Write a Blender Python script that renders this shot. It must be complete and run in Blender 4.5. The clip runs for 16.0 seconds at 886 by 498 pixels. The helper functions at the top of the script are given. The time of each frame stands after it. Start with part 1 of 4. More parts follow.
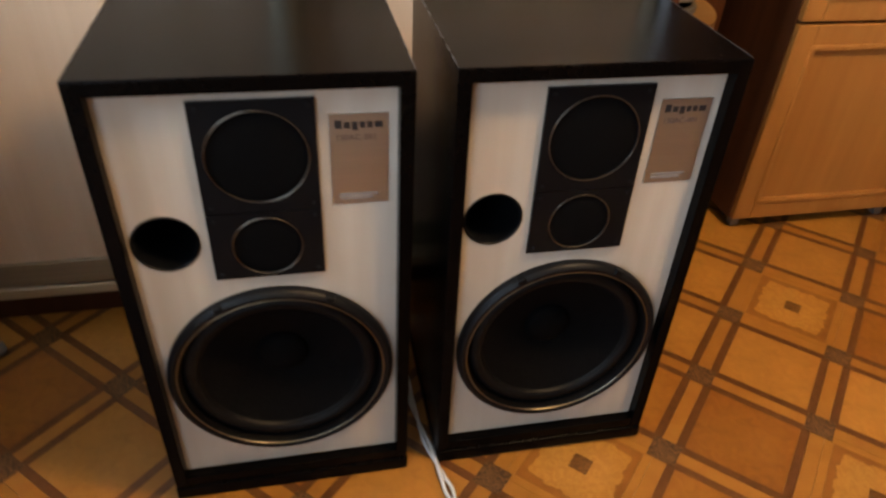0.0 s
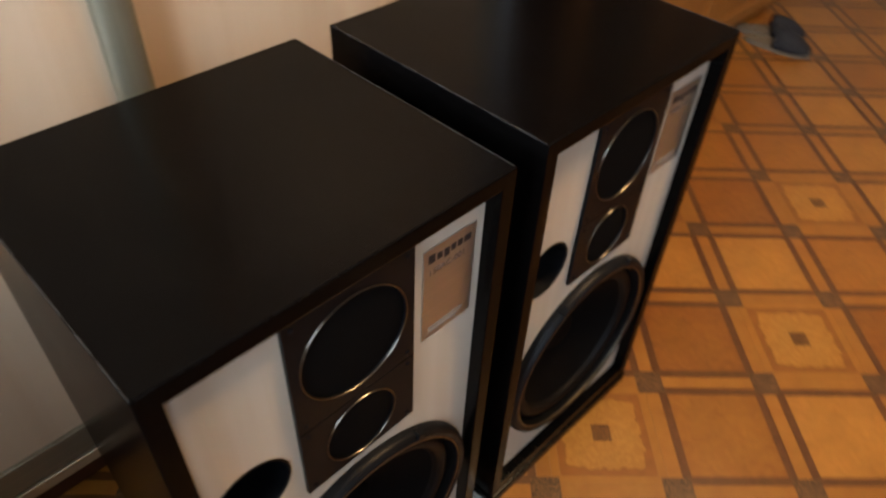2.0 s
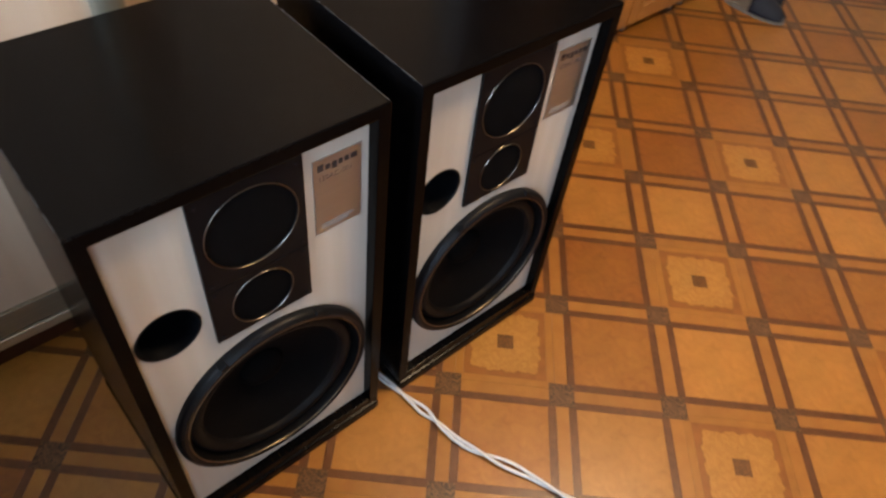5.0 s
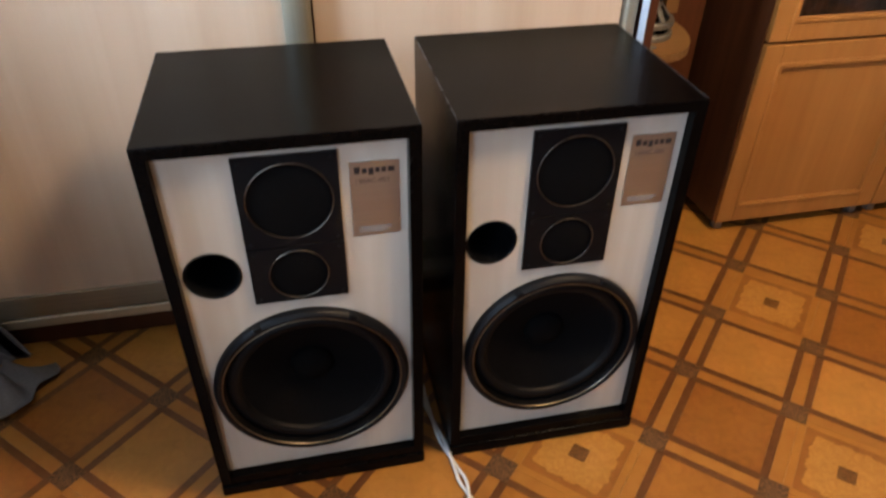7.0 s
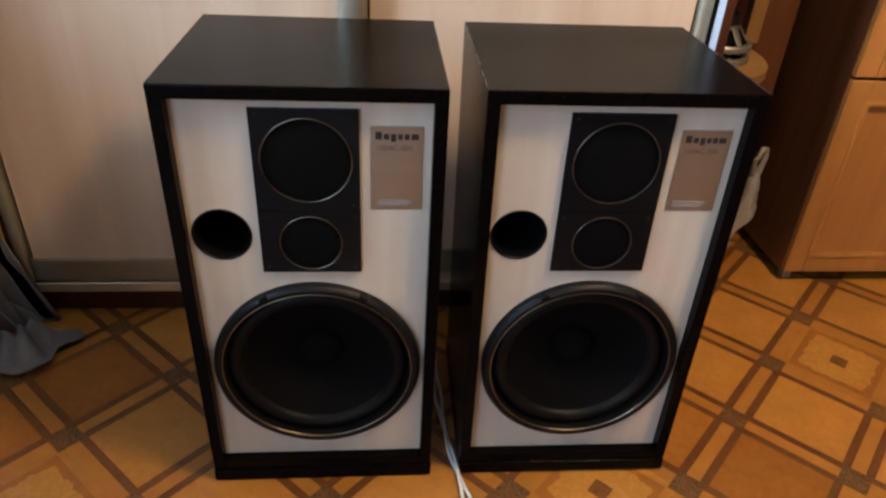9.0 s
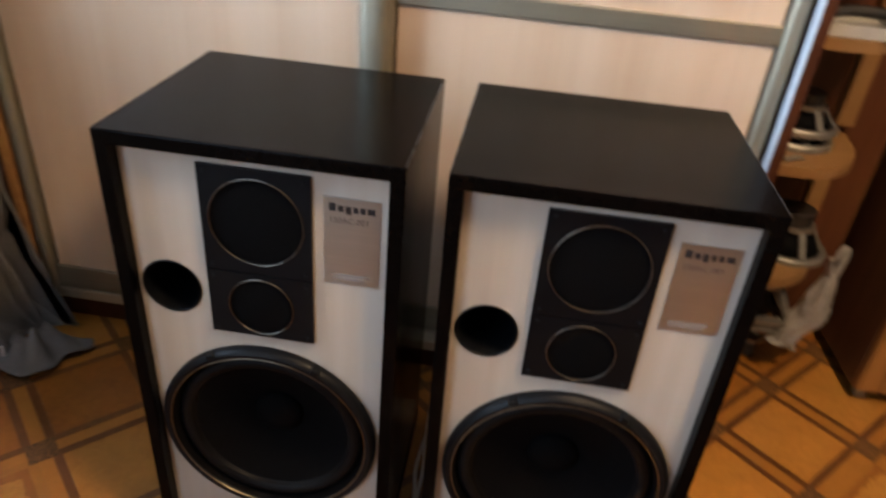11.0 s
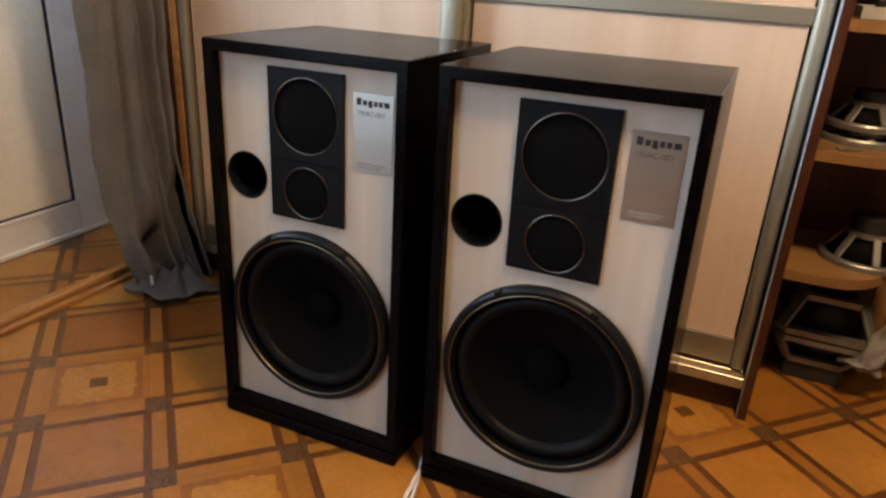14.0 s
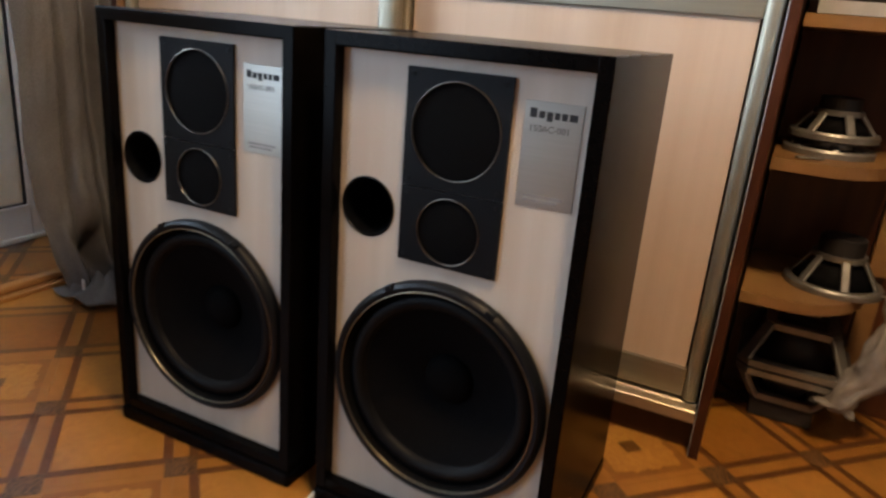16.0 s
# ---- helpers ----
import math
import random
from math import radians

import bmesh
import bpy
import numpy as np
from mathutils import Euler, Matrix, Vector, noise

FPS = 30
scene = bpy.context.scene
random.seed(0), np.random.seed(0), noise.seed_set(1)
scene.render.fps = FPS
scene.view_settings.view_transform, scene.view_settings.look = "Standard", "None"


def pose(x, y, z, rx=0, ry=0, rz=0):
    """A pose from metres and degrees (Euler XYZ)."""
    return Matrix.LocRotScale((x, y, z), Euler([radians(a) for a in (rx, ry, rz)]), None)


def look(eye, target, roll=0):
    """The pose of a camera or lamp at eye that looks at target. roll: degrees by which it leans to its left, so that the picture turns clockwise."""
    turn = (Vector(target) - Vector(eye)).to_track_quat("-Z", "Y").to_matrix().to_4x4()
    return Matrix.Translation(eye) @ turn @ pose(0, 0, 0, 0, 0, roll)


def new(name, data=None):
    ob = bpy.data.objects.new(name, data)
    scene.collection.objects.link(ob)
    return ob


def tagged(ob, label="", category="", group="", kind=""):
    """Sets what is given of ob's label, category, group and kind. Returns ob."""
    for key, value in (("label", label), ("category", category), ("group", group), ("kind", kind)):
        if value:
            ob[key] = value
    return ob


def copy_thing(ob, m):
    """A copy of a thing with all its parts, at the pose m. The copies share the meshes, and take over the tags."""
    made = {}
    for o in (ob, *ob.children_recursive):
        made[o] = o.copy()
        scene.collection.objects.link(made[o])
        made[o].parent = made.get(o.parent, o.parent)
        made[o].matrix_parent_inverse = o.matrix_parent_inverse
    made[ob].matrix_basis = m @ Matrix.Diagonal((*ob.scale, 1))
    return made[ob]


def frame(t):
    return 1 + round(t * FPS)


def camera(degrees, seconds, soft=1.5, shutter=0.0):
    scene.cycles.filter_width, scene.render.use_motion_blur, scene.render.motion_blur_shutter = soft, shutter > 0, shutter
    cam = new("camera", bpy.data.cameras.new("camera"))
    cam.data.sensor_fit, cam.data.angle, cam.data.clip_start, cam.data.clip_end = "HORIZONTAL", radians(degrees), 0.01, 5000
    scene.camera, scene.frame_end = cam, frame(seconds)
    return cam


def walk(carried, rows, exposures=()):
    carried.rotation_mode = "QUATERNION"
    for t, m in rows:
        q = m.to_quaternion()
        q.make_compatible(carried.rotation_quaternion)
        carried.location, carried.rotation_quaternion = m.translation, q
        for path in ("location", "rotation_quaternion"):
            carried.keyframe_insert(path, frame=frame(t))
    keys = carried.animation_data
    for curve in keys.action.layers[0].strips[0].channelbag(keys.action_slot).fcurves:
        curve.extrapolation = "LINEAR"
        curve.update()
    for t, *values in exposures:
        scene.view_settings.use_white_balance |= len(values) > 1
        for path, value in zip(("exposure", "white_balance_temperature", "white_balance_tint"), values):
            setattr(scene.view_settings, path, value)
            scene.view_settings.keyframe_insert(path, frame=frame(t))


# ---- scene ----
cam = camera(64.97, 16.0, soft=2.4, shutter=0.5)
PATH = [
    (0, (0.2546, -0.7823, 1.0806), (0.5552, 0.4737, 0.1360), 3.37),
    (0.5, (0.0782, -0.7710, 1.1417), (0.5800, 0.4128, 0.1894), 3.75),
    (1, (0.0474, -0.6750, 1.1259), (0.7115, 0.4134, 0.1592), 7.40),
    (1.5, (0.0294, -0.4996, 1.1320), (0.7509, 0.5234, 0.1355), 5.27),
    (2, (-0.0535, -0.3259, 1.1570), (0.8073, 0.4749, 0.0718), 2.95),
    (2.5, (-0.1324, -0.2164, 1.1986), (0.8233, 0.2258, -0.0060), 4.03),
    (3, (-0.1509, -0.1830, 1.2069), (0.7656, 0.1350, -0.0654), 4.46),
    (3.2, (-0.1454, -0.1781, 1.2214), (0.8044, 0.1523, -0.0231), 3.75),
    (5.3, (-0.0199, -0.5992, 1.2844), (0.6763, 0.2537, 0.1234), 6.23),
    (5.5, (0.0034, -0.6280, 1.2752), (0.6280, 0.3680, 0.1899), 1.94),
    (6, (0.1118, -0.6797, 1.2577), (0.6038, 0.5221, 0.3230), -1.58),
    (6.5, (0.2286, -0.8148, 1.2541), (0.5766, 0.4347, 0.3173), 3.80),
    (7, (0.2259, -0.8844, 1.2013), (0.5169, 0.3737, 0.2565), 0.95),
    (7.5, (0.2794, -0.8984, 1.0870), (0.4699, 0.4064, 0.1807), 3.03),
    (8, (0.3020, -0.9043, 1.0433), (0.4885, 0.4418, 0.1987), 3.73),
    (8.5, (0.2956, -0.9085, 1.0442), (0.4529, 0.4380, 0.1942), 2.66),
    (8.7, (0.2985, -0.9043, 1.0550), (0.4510, 0.4433, 0.2059), 3.00),
    (10.8, (0.4753, -0.7682, 1.1097), (0.4406, 0.5726, 0.2373), 3.80),
    (11, (0.5129, -0.7481, 1.1129), (0.3984, 0.6146, 0.2823), 5.36),
    (11.5, (0.6420, -0.7385, 1.1148), (0.0363, 0.5276, 0.3467), 1.65),
    (12, (0.7359, -0.7713, 1.0830), (-0.0257, 0.3758, 0.2681), 6.85),
    (12.5, (0.7456, -0.8649, 1.0501), (-0.1284, 0.2684, 0.3347), 3.72),
    (13, (0.7811, -0.9324, 0.9548), (0.0254, 0.2893, 0.2503), 4.52),
    (13.5, (0.8222, -0.9437, 0.9029), (0.1662, 0.3964, 0.3250), 5.64),
    (14, (0.8785, -0.9651, 0.9002), (0.3046, 0.3991, 0.2923), 3.42),
    (14.5, (0.9348, -1.0114, 0.8925), (0.3674, 0.3542, 0.2816), 4.62),
    (15, (0.9495, -1.0139, 0.8864), (0.3761, 0.3488, 0.2745), 4.85),
    (15.5, (0.9744, -0.9835, 0.8684), (0.4235, 0.3939, 0.2692), 5.12),
    (16, (1.0307, -0.8051, 0.7907), (0.3862, 0.5686, 0.2831), 4.95),
]
EXPOSURES = [(0, 0, 6550, 10), (0.5, 0.05, 6350, 10), (1, 0, 6450, 10), (1.5, -0.15, 6550, 10), (2, -0.24, 6700, 10), (2.5, -0.1, 6500, 10), (3, -0.02, 6400, 10), (5.5, 0.08, 5900, 10), (8.5, 0.08, 5890, 10), (11, -0.01, 5950, 10), (11.5, 0.02, 5770, 10), (12.5, 0.12, 6020, 10), (13, 0.1, 6130, 10), (13.5, 0.0, 6180, 10), (14.5, 0.08, 6210, 10), (15.5, 0.03, 6060, 10), (16, -0.12, 6010, 10)]
walk(cam, [(t, look(eye, target, roll)) for t, eye, target, roll in PATH], EXPOSURES)

# ---- light ----
world = bpy.data.worlds.new("sky")
scene.world = world
world.use_nodes = True
wn = world.node_tree.nodes
sky = wn.new("ShaderNodeTexSky")
sky.sky_type, sky.sun_disc = "NISHITA", False
sky.sun_elevation, sky.sun_rotation = radians(30), radians(60)
wn["Background"].inputs["Strength"].default_value = 0.15
world.node_tree.links.new(sky.outputs[0], wn["Background"].inputs["Color"])


def area_light(name, place, target, w, h, watts, colour):
    d = bpy.data.lights.new(name, "AREA")
    d.shape, d.size, d.size_y, d.energy, d.color = "RECTANGLE", w, h, watts, colour
    ob = new(name, d)
    ob.matrix_basis = look(place, target)
    return ob


# daylight in the window and in the glazed top of the balcony door
area_light("window_daylight", (-0.72, -1.82, 1.20), (0.3, -1.45, 1.08), 1.50, 1.76, 29, (0.68, 0.83, 1.0))
over = area_light("door_daylight", (-1.05, 0.02, 1.52), (0.3, 0.40, 1.80), 1.04, 1.08, 66, (0.67, 0.825, 1.0))
over.data.spread = radians(120)  # narrowed so that less daylight falls on the near floor
# warm ceiling lamp with several bulbs, out of view; its shade is added
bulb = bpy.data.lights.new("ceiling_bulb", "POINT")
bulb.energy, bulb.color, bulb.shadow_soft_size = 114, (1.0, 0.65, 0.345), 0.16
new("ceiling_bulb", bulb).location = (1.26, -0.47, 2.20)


# ---- materials ----
def material(name, colour, rough=0.5, metal=0.0, vary=0.12, grain=(40, 40, 40), bump=0.0, bump_scale=None, colour2=None,
             coarse=3.0, random=0.0, coat=0.0, spec=0.5, translucent=0.0, coords="Object", distort=0.0, sharp=None):
    m = bpy.data.materials.new(name)
    m.use_nodes = True
    nt = m.node_tree
    n, l = nt.nodes, nt.links
    b = n["Principled BSDF"]
    b.inputs["Roughness"].default_value = rough
    b.inputs["Metallic"].default_value = metal
    b.inputs["Coat Weight"].default_value = coat
    b.inputs["Coat Roughness"].default_value = 0.15
    b.inputs["Specular IOR Level"].default_value = spec
    co = n.new("ShaderNodeTexCoord")
    mp = n.new("ShaderNodeMapping")
    mp.inputs["Scale"].default_value = grain
    l.new(co.outputs[coords], mp.inputs["Vector"])
    fine = n.new("ShaderNodeTexNoise")
    fine.inputs["Scale"].default_value = 1.0
    fine.inputs["Detail"].default_value = 5
    fine.inputs["Distortion"].default_value = distort
    l.new(mp.outputs[0], fine.inputs["Vector"])
    big = n.new("ShaderNodeTexNoise")
    big.inputs["Scale"].default_value = coarse
    big.inputs["Detail"].default_value = 3
    l.new(co.outputs[coords], big.inputs["Vector"])
    mix = n.new("ShaderNodeMix")
    mix.data_type = "RGBA"
    c2 = colour2 or tuple(c * (1 - 2.2 * vary) for c in colour)
    mix.inputs["A"].default_value = (*colour, 1)
    mix.inputs["B"].default_value = (*c2, 1)
    ramp = n.new("ShaderNodeMapRange")
    lo, hi = sharp or (0.3, 0.7)
    ramp.inputs["From Min"].default_value, ramp.inputs["From Max"].default_value = lo, hi
    l.new(fine.outputs["Fac"], ramp.inputs["Value"])
    l.new(ramp.outputs[0], mix.inputs["Factor"])
    shade = n.new("ShaderNodeMapRange")
    shade.inputs["From Min"].default_value, shade.inputs["From Max"].default_value = 0.25, 0.75
    shade.inputs["To Min"].default_value, shade.inputs["To Max"].default_value = 1 - vary, 1 + vary
    l.new(big.outputs["Fac"], shade.inputs["Value"])
    val = shade.outputs[0]
    if random:
        oi = n.new("ShaderNodeObjectInfo")
        rr = n.new("ShaderNodeMapRange")
        rr.inputs["To Min"].default_value, rr.inputs["To Max"].default_value = 1 - random, 1 + random
        l.new(oi.outputs["Random"], rr.inputs["Value"])
        mu = n.new("ShaderNodeMath")
        mu.operation = "MULTIPLY"
        l.new(val, mu.inputs[0]), l.new(rr.outputs[0], mu.inputs[1])
        val = mu.outputs[0]
    sc = n.new("ShaderNodeVectorMath")
    sc.operation = "SCALE"
    l.new(mix.outputs["Result"], sc.inputs[0]), l.new(val, sc.inputs["Scale"])
    l.new(sc.outputs[0], b.inputs["Base Color"])
    # gloss breaks up a little
    rm = n.new("ShaderNodeMapRange")
    rm.inputs["To Min"].default_value, rm.inputs["To Max"].default_value = max(0.02, rough - 0.08), min(1, rough + 0.08)
    l.new(big.outputs["Fac"], rm.inputs["Value"])
    l.new(rm.outputs[0], b.inputs["Roughness"])
    if bump:
        bp = n.new("ShaderNodeBump")
        bp.inputs["Strength"].default_value = bump
        bp.inputs["Distance"].default_value = 0.002
        src = fine
        if bump_scale:
            src = n.new("ShaderNodeTexNoise")
            src.inputs["Scale"].default_value = bump_scale
            src.inputs["Detail"].default_value = 3
            l.new(co.outputs[coords], src.inputs["Vector"])
        l.new(src.outputs["Fac"], bp.inputs["Height"])
        l.new(bp.outputs[0], b.inputs["Normal"])
    if translucent:
        tr = n.new("ShaderNodeBsdfTranslucent")
        ms = n.new("ShaderNodeMixShader")
        ms.inputs[0].default_value = translucent
        l.new(sc.outputs[0], tr.inputs["Color"])
        l.new(b.outputs[0], ms.inputs[1]), l.new(tr.outputs[0], ms.inputs[2])
        l.new(ms.outputs[0], n["Material Output"].inputs["Surface"])
    return m


BLACK = material("black_veneer", (0.0022, 0.0018, 0.0017), 0.23, vary=0.15, grain=(90, 6, 90), bump=0.05, spec=0.055)
BAFFLE = material("pale_ash_laminate", (0.5450, 0.4950, 0.4250), 0.42, vary=0.03, grain=(40, 8, 1.3), colour2=(0.4900, 0.4350, 0.3600), coarse=2, bump=0.05)
PLATE = material("black_plastic", (0.0036, 0.0042, 0.0054), 0.42, spec=0.140, vary=0.1, bump=0.15, bump_scale=900)
GRILLE = material("black_mesh", (0.0024, 0.0024, 0.0027), 0.85, spec=0.070, vary=0.2, grain=(900, 900, 900), bump=0.6)
RING = material("pale_brass", (0.25, 0.215, 0.15), 0.36, metal=1.0, vary=0.08)
RUBBER = material("black_rubber", (0.0036, 0.0036, 0.0039), 0.52, spec=0.140, vary=0.15, bump=0.1, bump_scale=300)
CONE = material("black_paper", (0.0027, 0.0027, 0.0030), 0.8, spec=0.070, vary=0.25, grain=(120, 120, 120), bump=0.25)
FLANGE = material("black_enamel", (0.0042, 0.0049, 0.0063), 0.42, spec=0.175, vary=0.12, bump=0.08, bump_scale=500)
FOIL = material("brushed_foil", (0.475, 0.468, 0.425), 0.34, metal=0.9, vary=0.04, grain=(8, 8, 260), bump=0.04)
# lighter than the veneer: edge wear and the edge's glint in one colour
EDGE = material("glint_worn_edge", (0.018, 0.017, 0.017), 0.28, spec=0.45, vary=0.3, coarse=25)
STEEL_RING = material("dull_steel_ring", (0.20, 0.185, 0.155), 0.30, metal=1.0, vary=0.15)
INK = material("dark_ink", (0.022, 0.022, 0.024), 0.55, spec=0.35)
INK_FAINT = material("faint_ink", (0.30, 0.29, 0.28), 0.5)
INK_GREY = material("grey_ink", (0.0800, 0.0750, 0.0750), 0.5)
LAMINATE = material("cream_ash_laminate", (0.5750, 0.4500, 0.3350), 0.38, vary=0.05, grain=(13, 13, 0.40), colour2=(0.4700, 0.3420, 0.2360), coarse=1.2, bump=0.03, distort=0.4)
PROFILE = material("champagne_aluminium", (0.3608, 0.3280, 0.2460), 0.54, metal=0.85, vary=0.05, grain=(200, 200, 3))
RAIL = material("champagne_aluminium_rail", (0.3608, 0.3280, 0.2460), 0.46, metal=0.85, vary=0.05, grain=(3, 200, 200))
TRACK = material("silver_aluminium", (0.62, 0.53, 0.38), 0.42, metal=0.8, vary=0.06, grain=(3, 200, 200))
DAYLIT_EDGE = material("daylit_pale_edging", (0.55, 0.57, 0.60), 0.4, vary=0.04)
BROWN = material("wenge_board", (0.105, 0.038, 0.0150), 0.36, spec=0.30, vary=0.15, grain=(30, 30, 2), colour2=(0.062, 0.0210, 0.0082), bump=0.05)
WENGE = material("dark_wenge_board", (0.0600, 0.0190, 0.0075), 0.36, spec=0.22, vary=0.15, grain=(30, 30, 2), colour2=(0.038, 0.0115, 0.0046), bump=0.05)
ALDER = material("alder_front", (0.365, 0.163, 0.0375), 0.36, vary=0.08, grain=(26, 26, 1.8), colour2=(0.300, 0.125, 0.0270), coarse=2, bump=0.04, distort=0.5)
ALDER_LIGHT = material("beech_shelf", (0.2269, 0.1241, 0.0430), 0.4, vary=0.06, grain=(2, 26, 26), colour2=(0.1908, 0.0955, 0.0301), bump=0.03)
PVC = material("white_plastic_frame", (0.8500, 0.8500, 0.8400), 0.28, vary=0.02)
# yellowed beyond the white frame: the lamp's warm tone is in this cream
PVC_PANEL = material("lamp_warmed_panel", (0.92, 0.87, 0.73), 0.35, vary=0.03, bump=0.05, bump_scale=80)
SEAL = material("black_seal", (0.02, 0.02, 0.022), 0.6)
OAK = material("varnished_oak_strip", (0.42, 0.21, 0.07), 0.3, vary=0.12, grain=(40, 2.5, 40), colour2=(0.28, 0.125, 0.035), bump=0.08)
GREY_CLOTH = material("grey_cloth", (0.160, 0.156, 0.154), 0.75, vary=0.20, grain=(420, 420, 420), bump=0.35, coarse=7, translucent=0.06)
CREAM_CLOTH = material("cream_cloth", (0.6808, 0.6210, 0.4756), 0.8, vary=0.08, grain=(420, 420, 420), bump=0.3, coarse=6, translucent=0.42)
WALL = material("wallpaper", (0.40, 0.34, 0.27), 0.8, vary=0.06, grain=(14, 14, 14), bump=0.15, bump_scale=120)
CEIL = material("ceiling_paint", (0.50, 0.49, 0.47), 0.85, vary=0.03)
CABLE = material("white_cable_sheath", (0.74, 0.74, 0.73), 0.38, vary=0.06, coarse=30)
CAST = material("cast_aluminium", (0.27, 0.26, 0.235), 0.42, metal=0.7, vary=0.12, bump=0.12, bump_scale=160)
FERRITE = material("black_ferrite", (0.014, 0.013, 0.012), 0.55, vary=0.2)
BAG = material("thin_white_polythene", (0.58, 0.55, 0.50), 0.28, vary=0.1, coarse=18, bump=0.3, bump_scale=30, translucent=0.55)
CLEAR = material("cloudy_plastic", (0.55, 0.55, 0.52), 0.2, vary=0.06, translucent=0.3)
NAVY = material("navy_slipper_cloth", (0.012, 0.018, 0.032), 0.8, vary=0.25, grain=(300, 300, 300), bump=0.3)
SOLE = material("pale_slipper_sole", (0.1800, 0.1620, 0.1320), 0.7, vary=0.15)
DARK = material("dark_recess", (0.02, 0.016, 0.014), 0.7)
BOOK = material("book_spines", (0.16, 0.07, 0.04), 0.6, vary=0.3, coarse=9, random=0.6)
# printed linoleum
LINO = dict(rough=0.33, spec=0.6, coarse=13, bump=0.06, bump_scale=220)
L_LIGHT = material("lino_pale_wood", (0.3748, 0.1655, 0.0268), vary=0.15, grain=(34, 34, 34), distort=1.2, colour2=(0.3079, 0.1285, 0.0187), random=0.06, **LINO)
L_MID = material("lino_honey_wood", (0.3071, 0.1214, 0.0153), vary=0.15, grain=(34, 34, 34), distort=1.2, colour2=(0.2457, 0.0899, 0.0102), random=0.07, **LINO)
L_DEEP = material("lino_russet_wood", (0.2606, 0.0943, 0.0110), vary=0.15, grain=(34, 34, 34), distort=1.2, colour2=(0.2034, 0.0687, 0.0074), random=0.06, **LINO)
L_STRIP = material("lino_strip", (0.3195, 0.1349, 0.0195), vary=0.09, grain=(30, 30, 30), colour2=(0.2715, 0.1067, 0.0146), random=0.06, **LINO)
L_DARK = material("lino_dark_inlay", (0.1250, 0.0440, 0.0105), vary=0.15, grain=(60, 60, 60), colour2=(0.0880, 0.0280, 0.0065), random=0.06, **LINO)
L_NODE = material("lino_knot_square", (0.1500, 0.0700, 0.0240), vary=0.12, grain=(120, 120, 120), colour2=(0.0420, 0.0170, 0.0060), sharp=(0.45, 0.56), distort=2.2, **LINO)
L_DOT = material("lino_centre_square", (0.1460, 0.0559, 0.0094), vary=0.14, grain=(150, 150, 150), colour2=(0.0919, 0.0323, 0.0053), sharp=(0.42, 0.58), distort=1.0, **LINO)
L_ORN = material("lino_lace", (0.3970, 0.1874, 0.0317), vary=0.08, grain=(48, 48, 48), colour2=(0.3326, 0.1413, 0.0214), sharp=(0.38, 0.62), distort=2.0, random=0.04, **LINO)
L_FRAME = material("lino_tan_border", (0.2539, 0.0901, 0.0109), vary=0.10, grain=(40, 40, 40), random=0.04, **LINO)
L_BASE = material("lino_backing", (0.1623, 0.0546, 0.0103), vary=0.1, **LINO)

glass = bpy.data.materials.new("pane_glass")
glass.use_nodes = True
gb = glass.node_tree.nodes["Principled BSDF"]
gb.inputs["Transmission Weight"].default_value, gb.inputs["Roughness"].default_value = 1.0, 0.02
gb.inputs["IOR"].default_value = 1.45
GLASS = glass


# ---- mesh helpers ----
def part(name, bm, mat, parent=None, label="", smooth=False, auto=False):
    me = bpy.data.meshes.new(name)
    bmesh.ops.recalc_face_normals(bm, faces=bm.faces)
    if smooth:
        for f in bm.faces:
            f.smooth = True
    if auto:
        for e in bm.edges:
            if len(e.link_faces) == 2 and e.calc_face_angle(0) > 0.6:
                e.smooth = False
    bm.to_mesh(me)
    bm.free()
    me.materials.append(mat)
    ob = new(name, me)
    if parent:
        ob.parent = parent
    if label:
        tagged(ob, label)
    return ob


def thing(name, place, label, category, group="", kind=""):
    ob = new(name)
    ob.empty_display_size = 0.05
    ob.matrix_basis = place
    return tagged(ob, label, category, group, kind)


def box(x0, x1, y0, y1, z0, z1, bevel=0.0, seg=2, bm=None, turn=None):
    one = bmesh.new()
    bmesh.ops.create_cube(one, size=1)
    for v in one.verts:
        v.co = Vector(((x0 + x1) / 2 + v.co.x * (x1 - x0), (y0 + y1) / 2 + v.co.y * (y1 - y0), (z0 + z1) / 2 + v.co.z * (z1 - z0)))
    if bevel:
        bmesh.ops.bevel(one, geom=one.edges[:], offset=bevel, segments=seg, affect="EDGES", profile=0.6)
    if turn:
        one.transform(turn)
    if bm is None:
        return one
    me = bpy.data.meshes.new("tmp")
    one.to_mesh(me)
    one.free()
    bm.from_mesh(me)
    bpy.data.meshes.remove(me)
    return bm


def lathe(profile, steps=64, at=(0, 0, 0), close=False):
    """Turns (radius, depth) pairs round an axis along y."""
    bm = bmesh.new()
    rings = []
    for r, d in profile:
        if r < 1e-6:
            rings.append([bm.verts.new((at[0], at[1] + d, at[2]))])
        else:
            rings.append([bm.verts.new((at[0] + r * math.cos(2 * math.pi * i / steps), at[1] + d, at[2] + r * math.sin(2 * math.pi * i / steps))) for i in range(steps)])
    pairs = list(zip(rings, rings[1:])) + ([(rings[-1], rings[0])] if close else [])
    for a, b in pairs:
        for i in range(steps if len(a) + len(b) > 2 else 0):
            j = (i + 1) % steps
            if len(a) == 1:
                bm.faces.new((a[0], b[i], b[j]))
            elif len(b) == 1:
                bm.faces.new((a[i], a[j], b[0]))
            else:
                bm.faces.new((a[i], a[j], b[j], b[i]))
    return bm


def torus(R, r, at, steps=64, sides=8, flat=1.0):
    return lathe([(R + r * math.cos(2 * math.pi * k / sides), flat * r * math.sin(2 * math.pi * k / sides)) for k in range(sides)], steps, at, True)


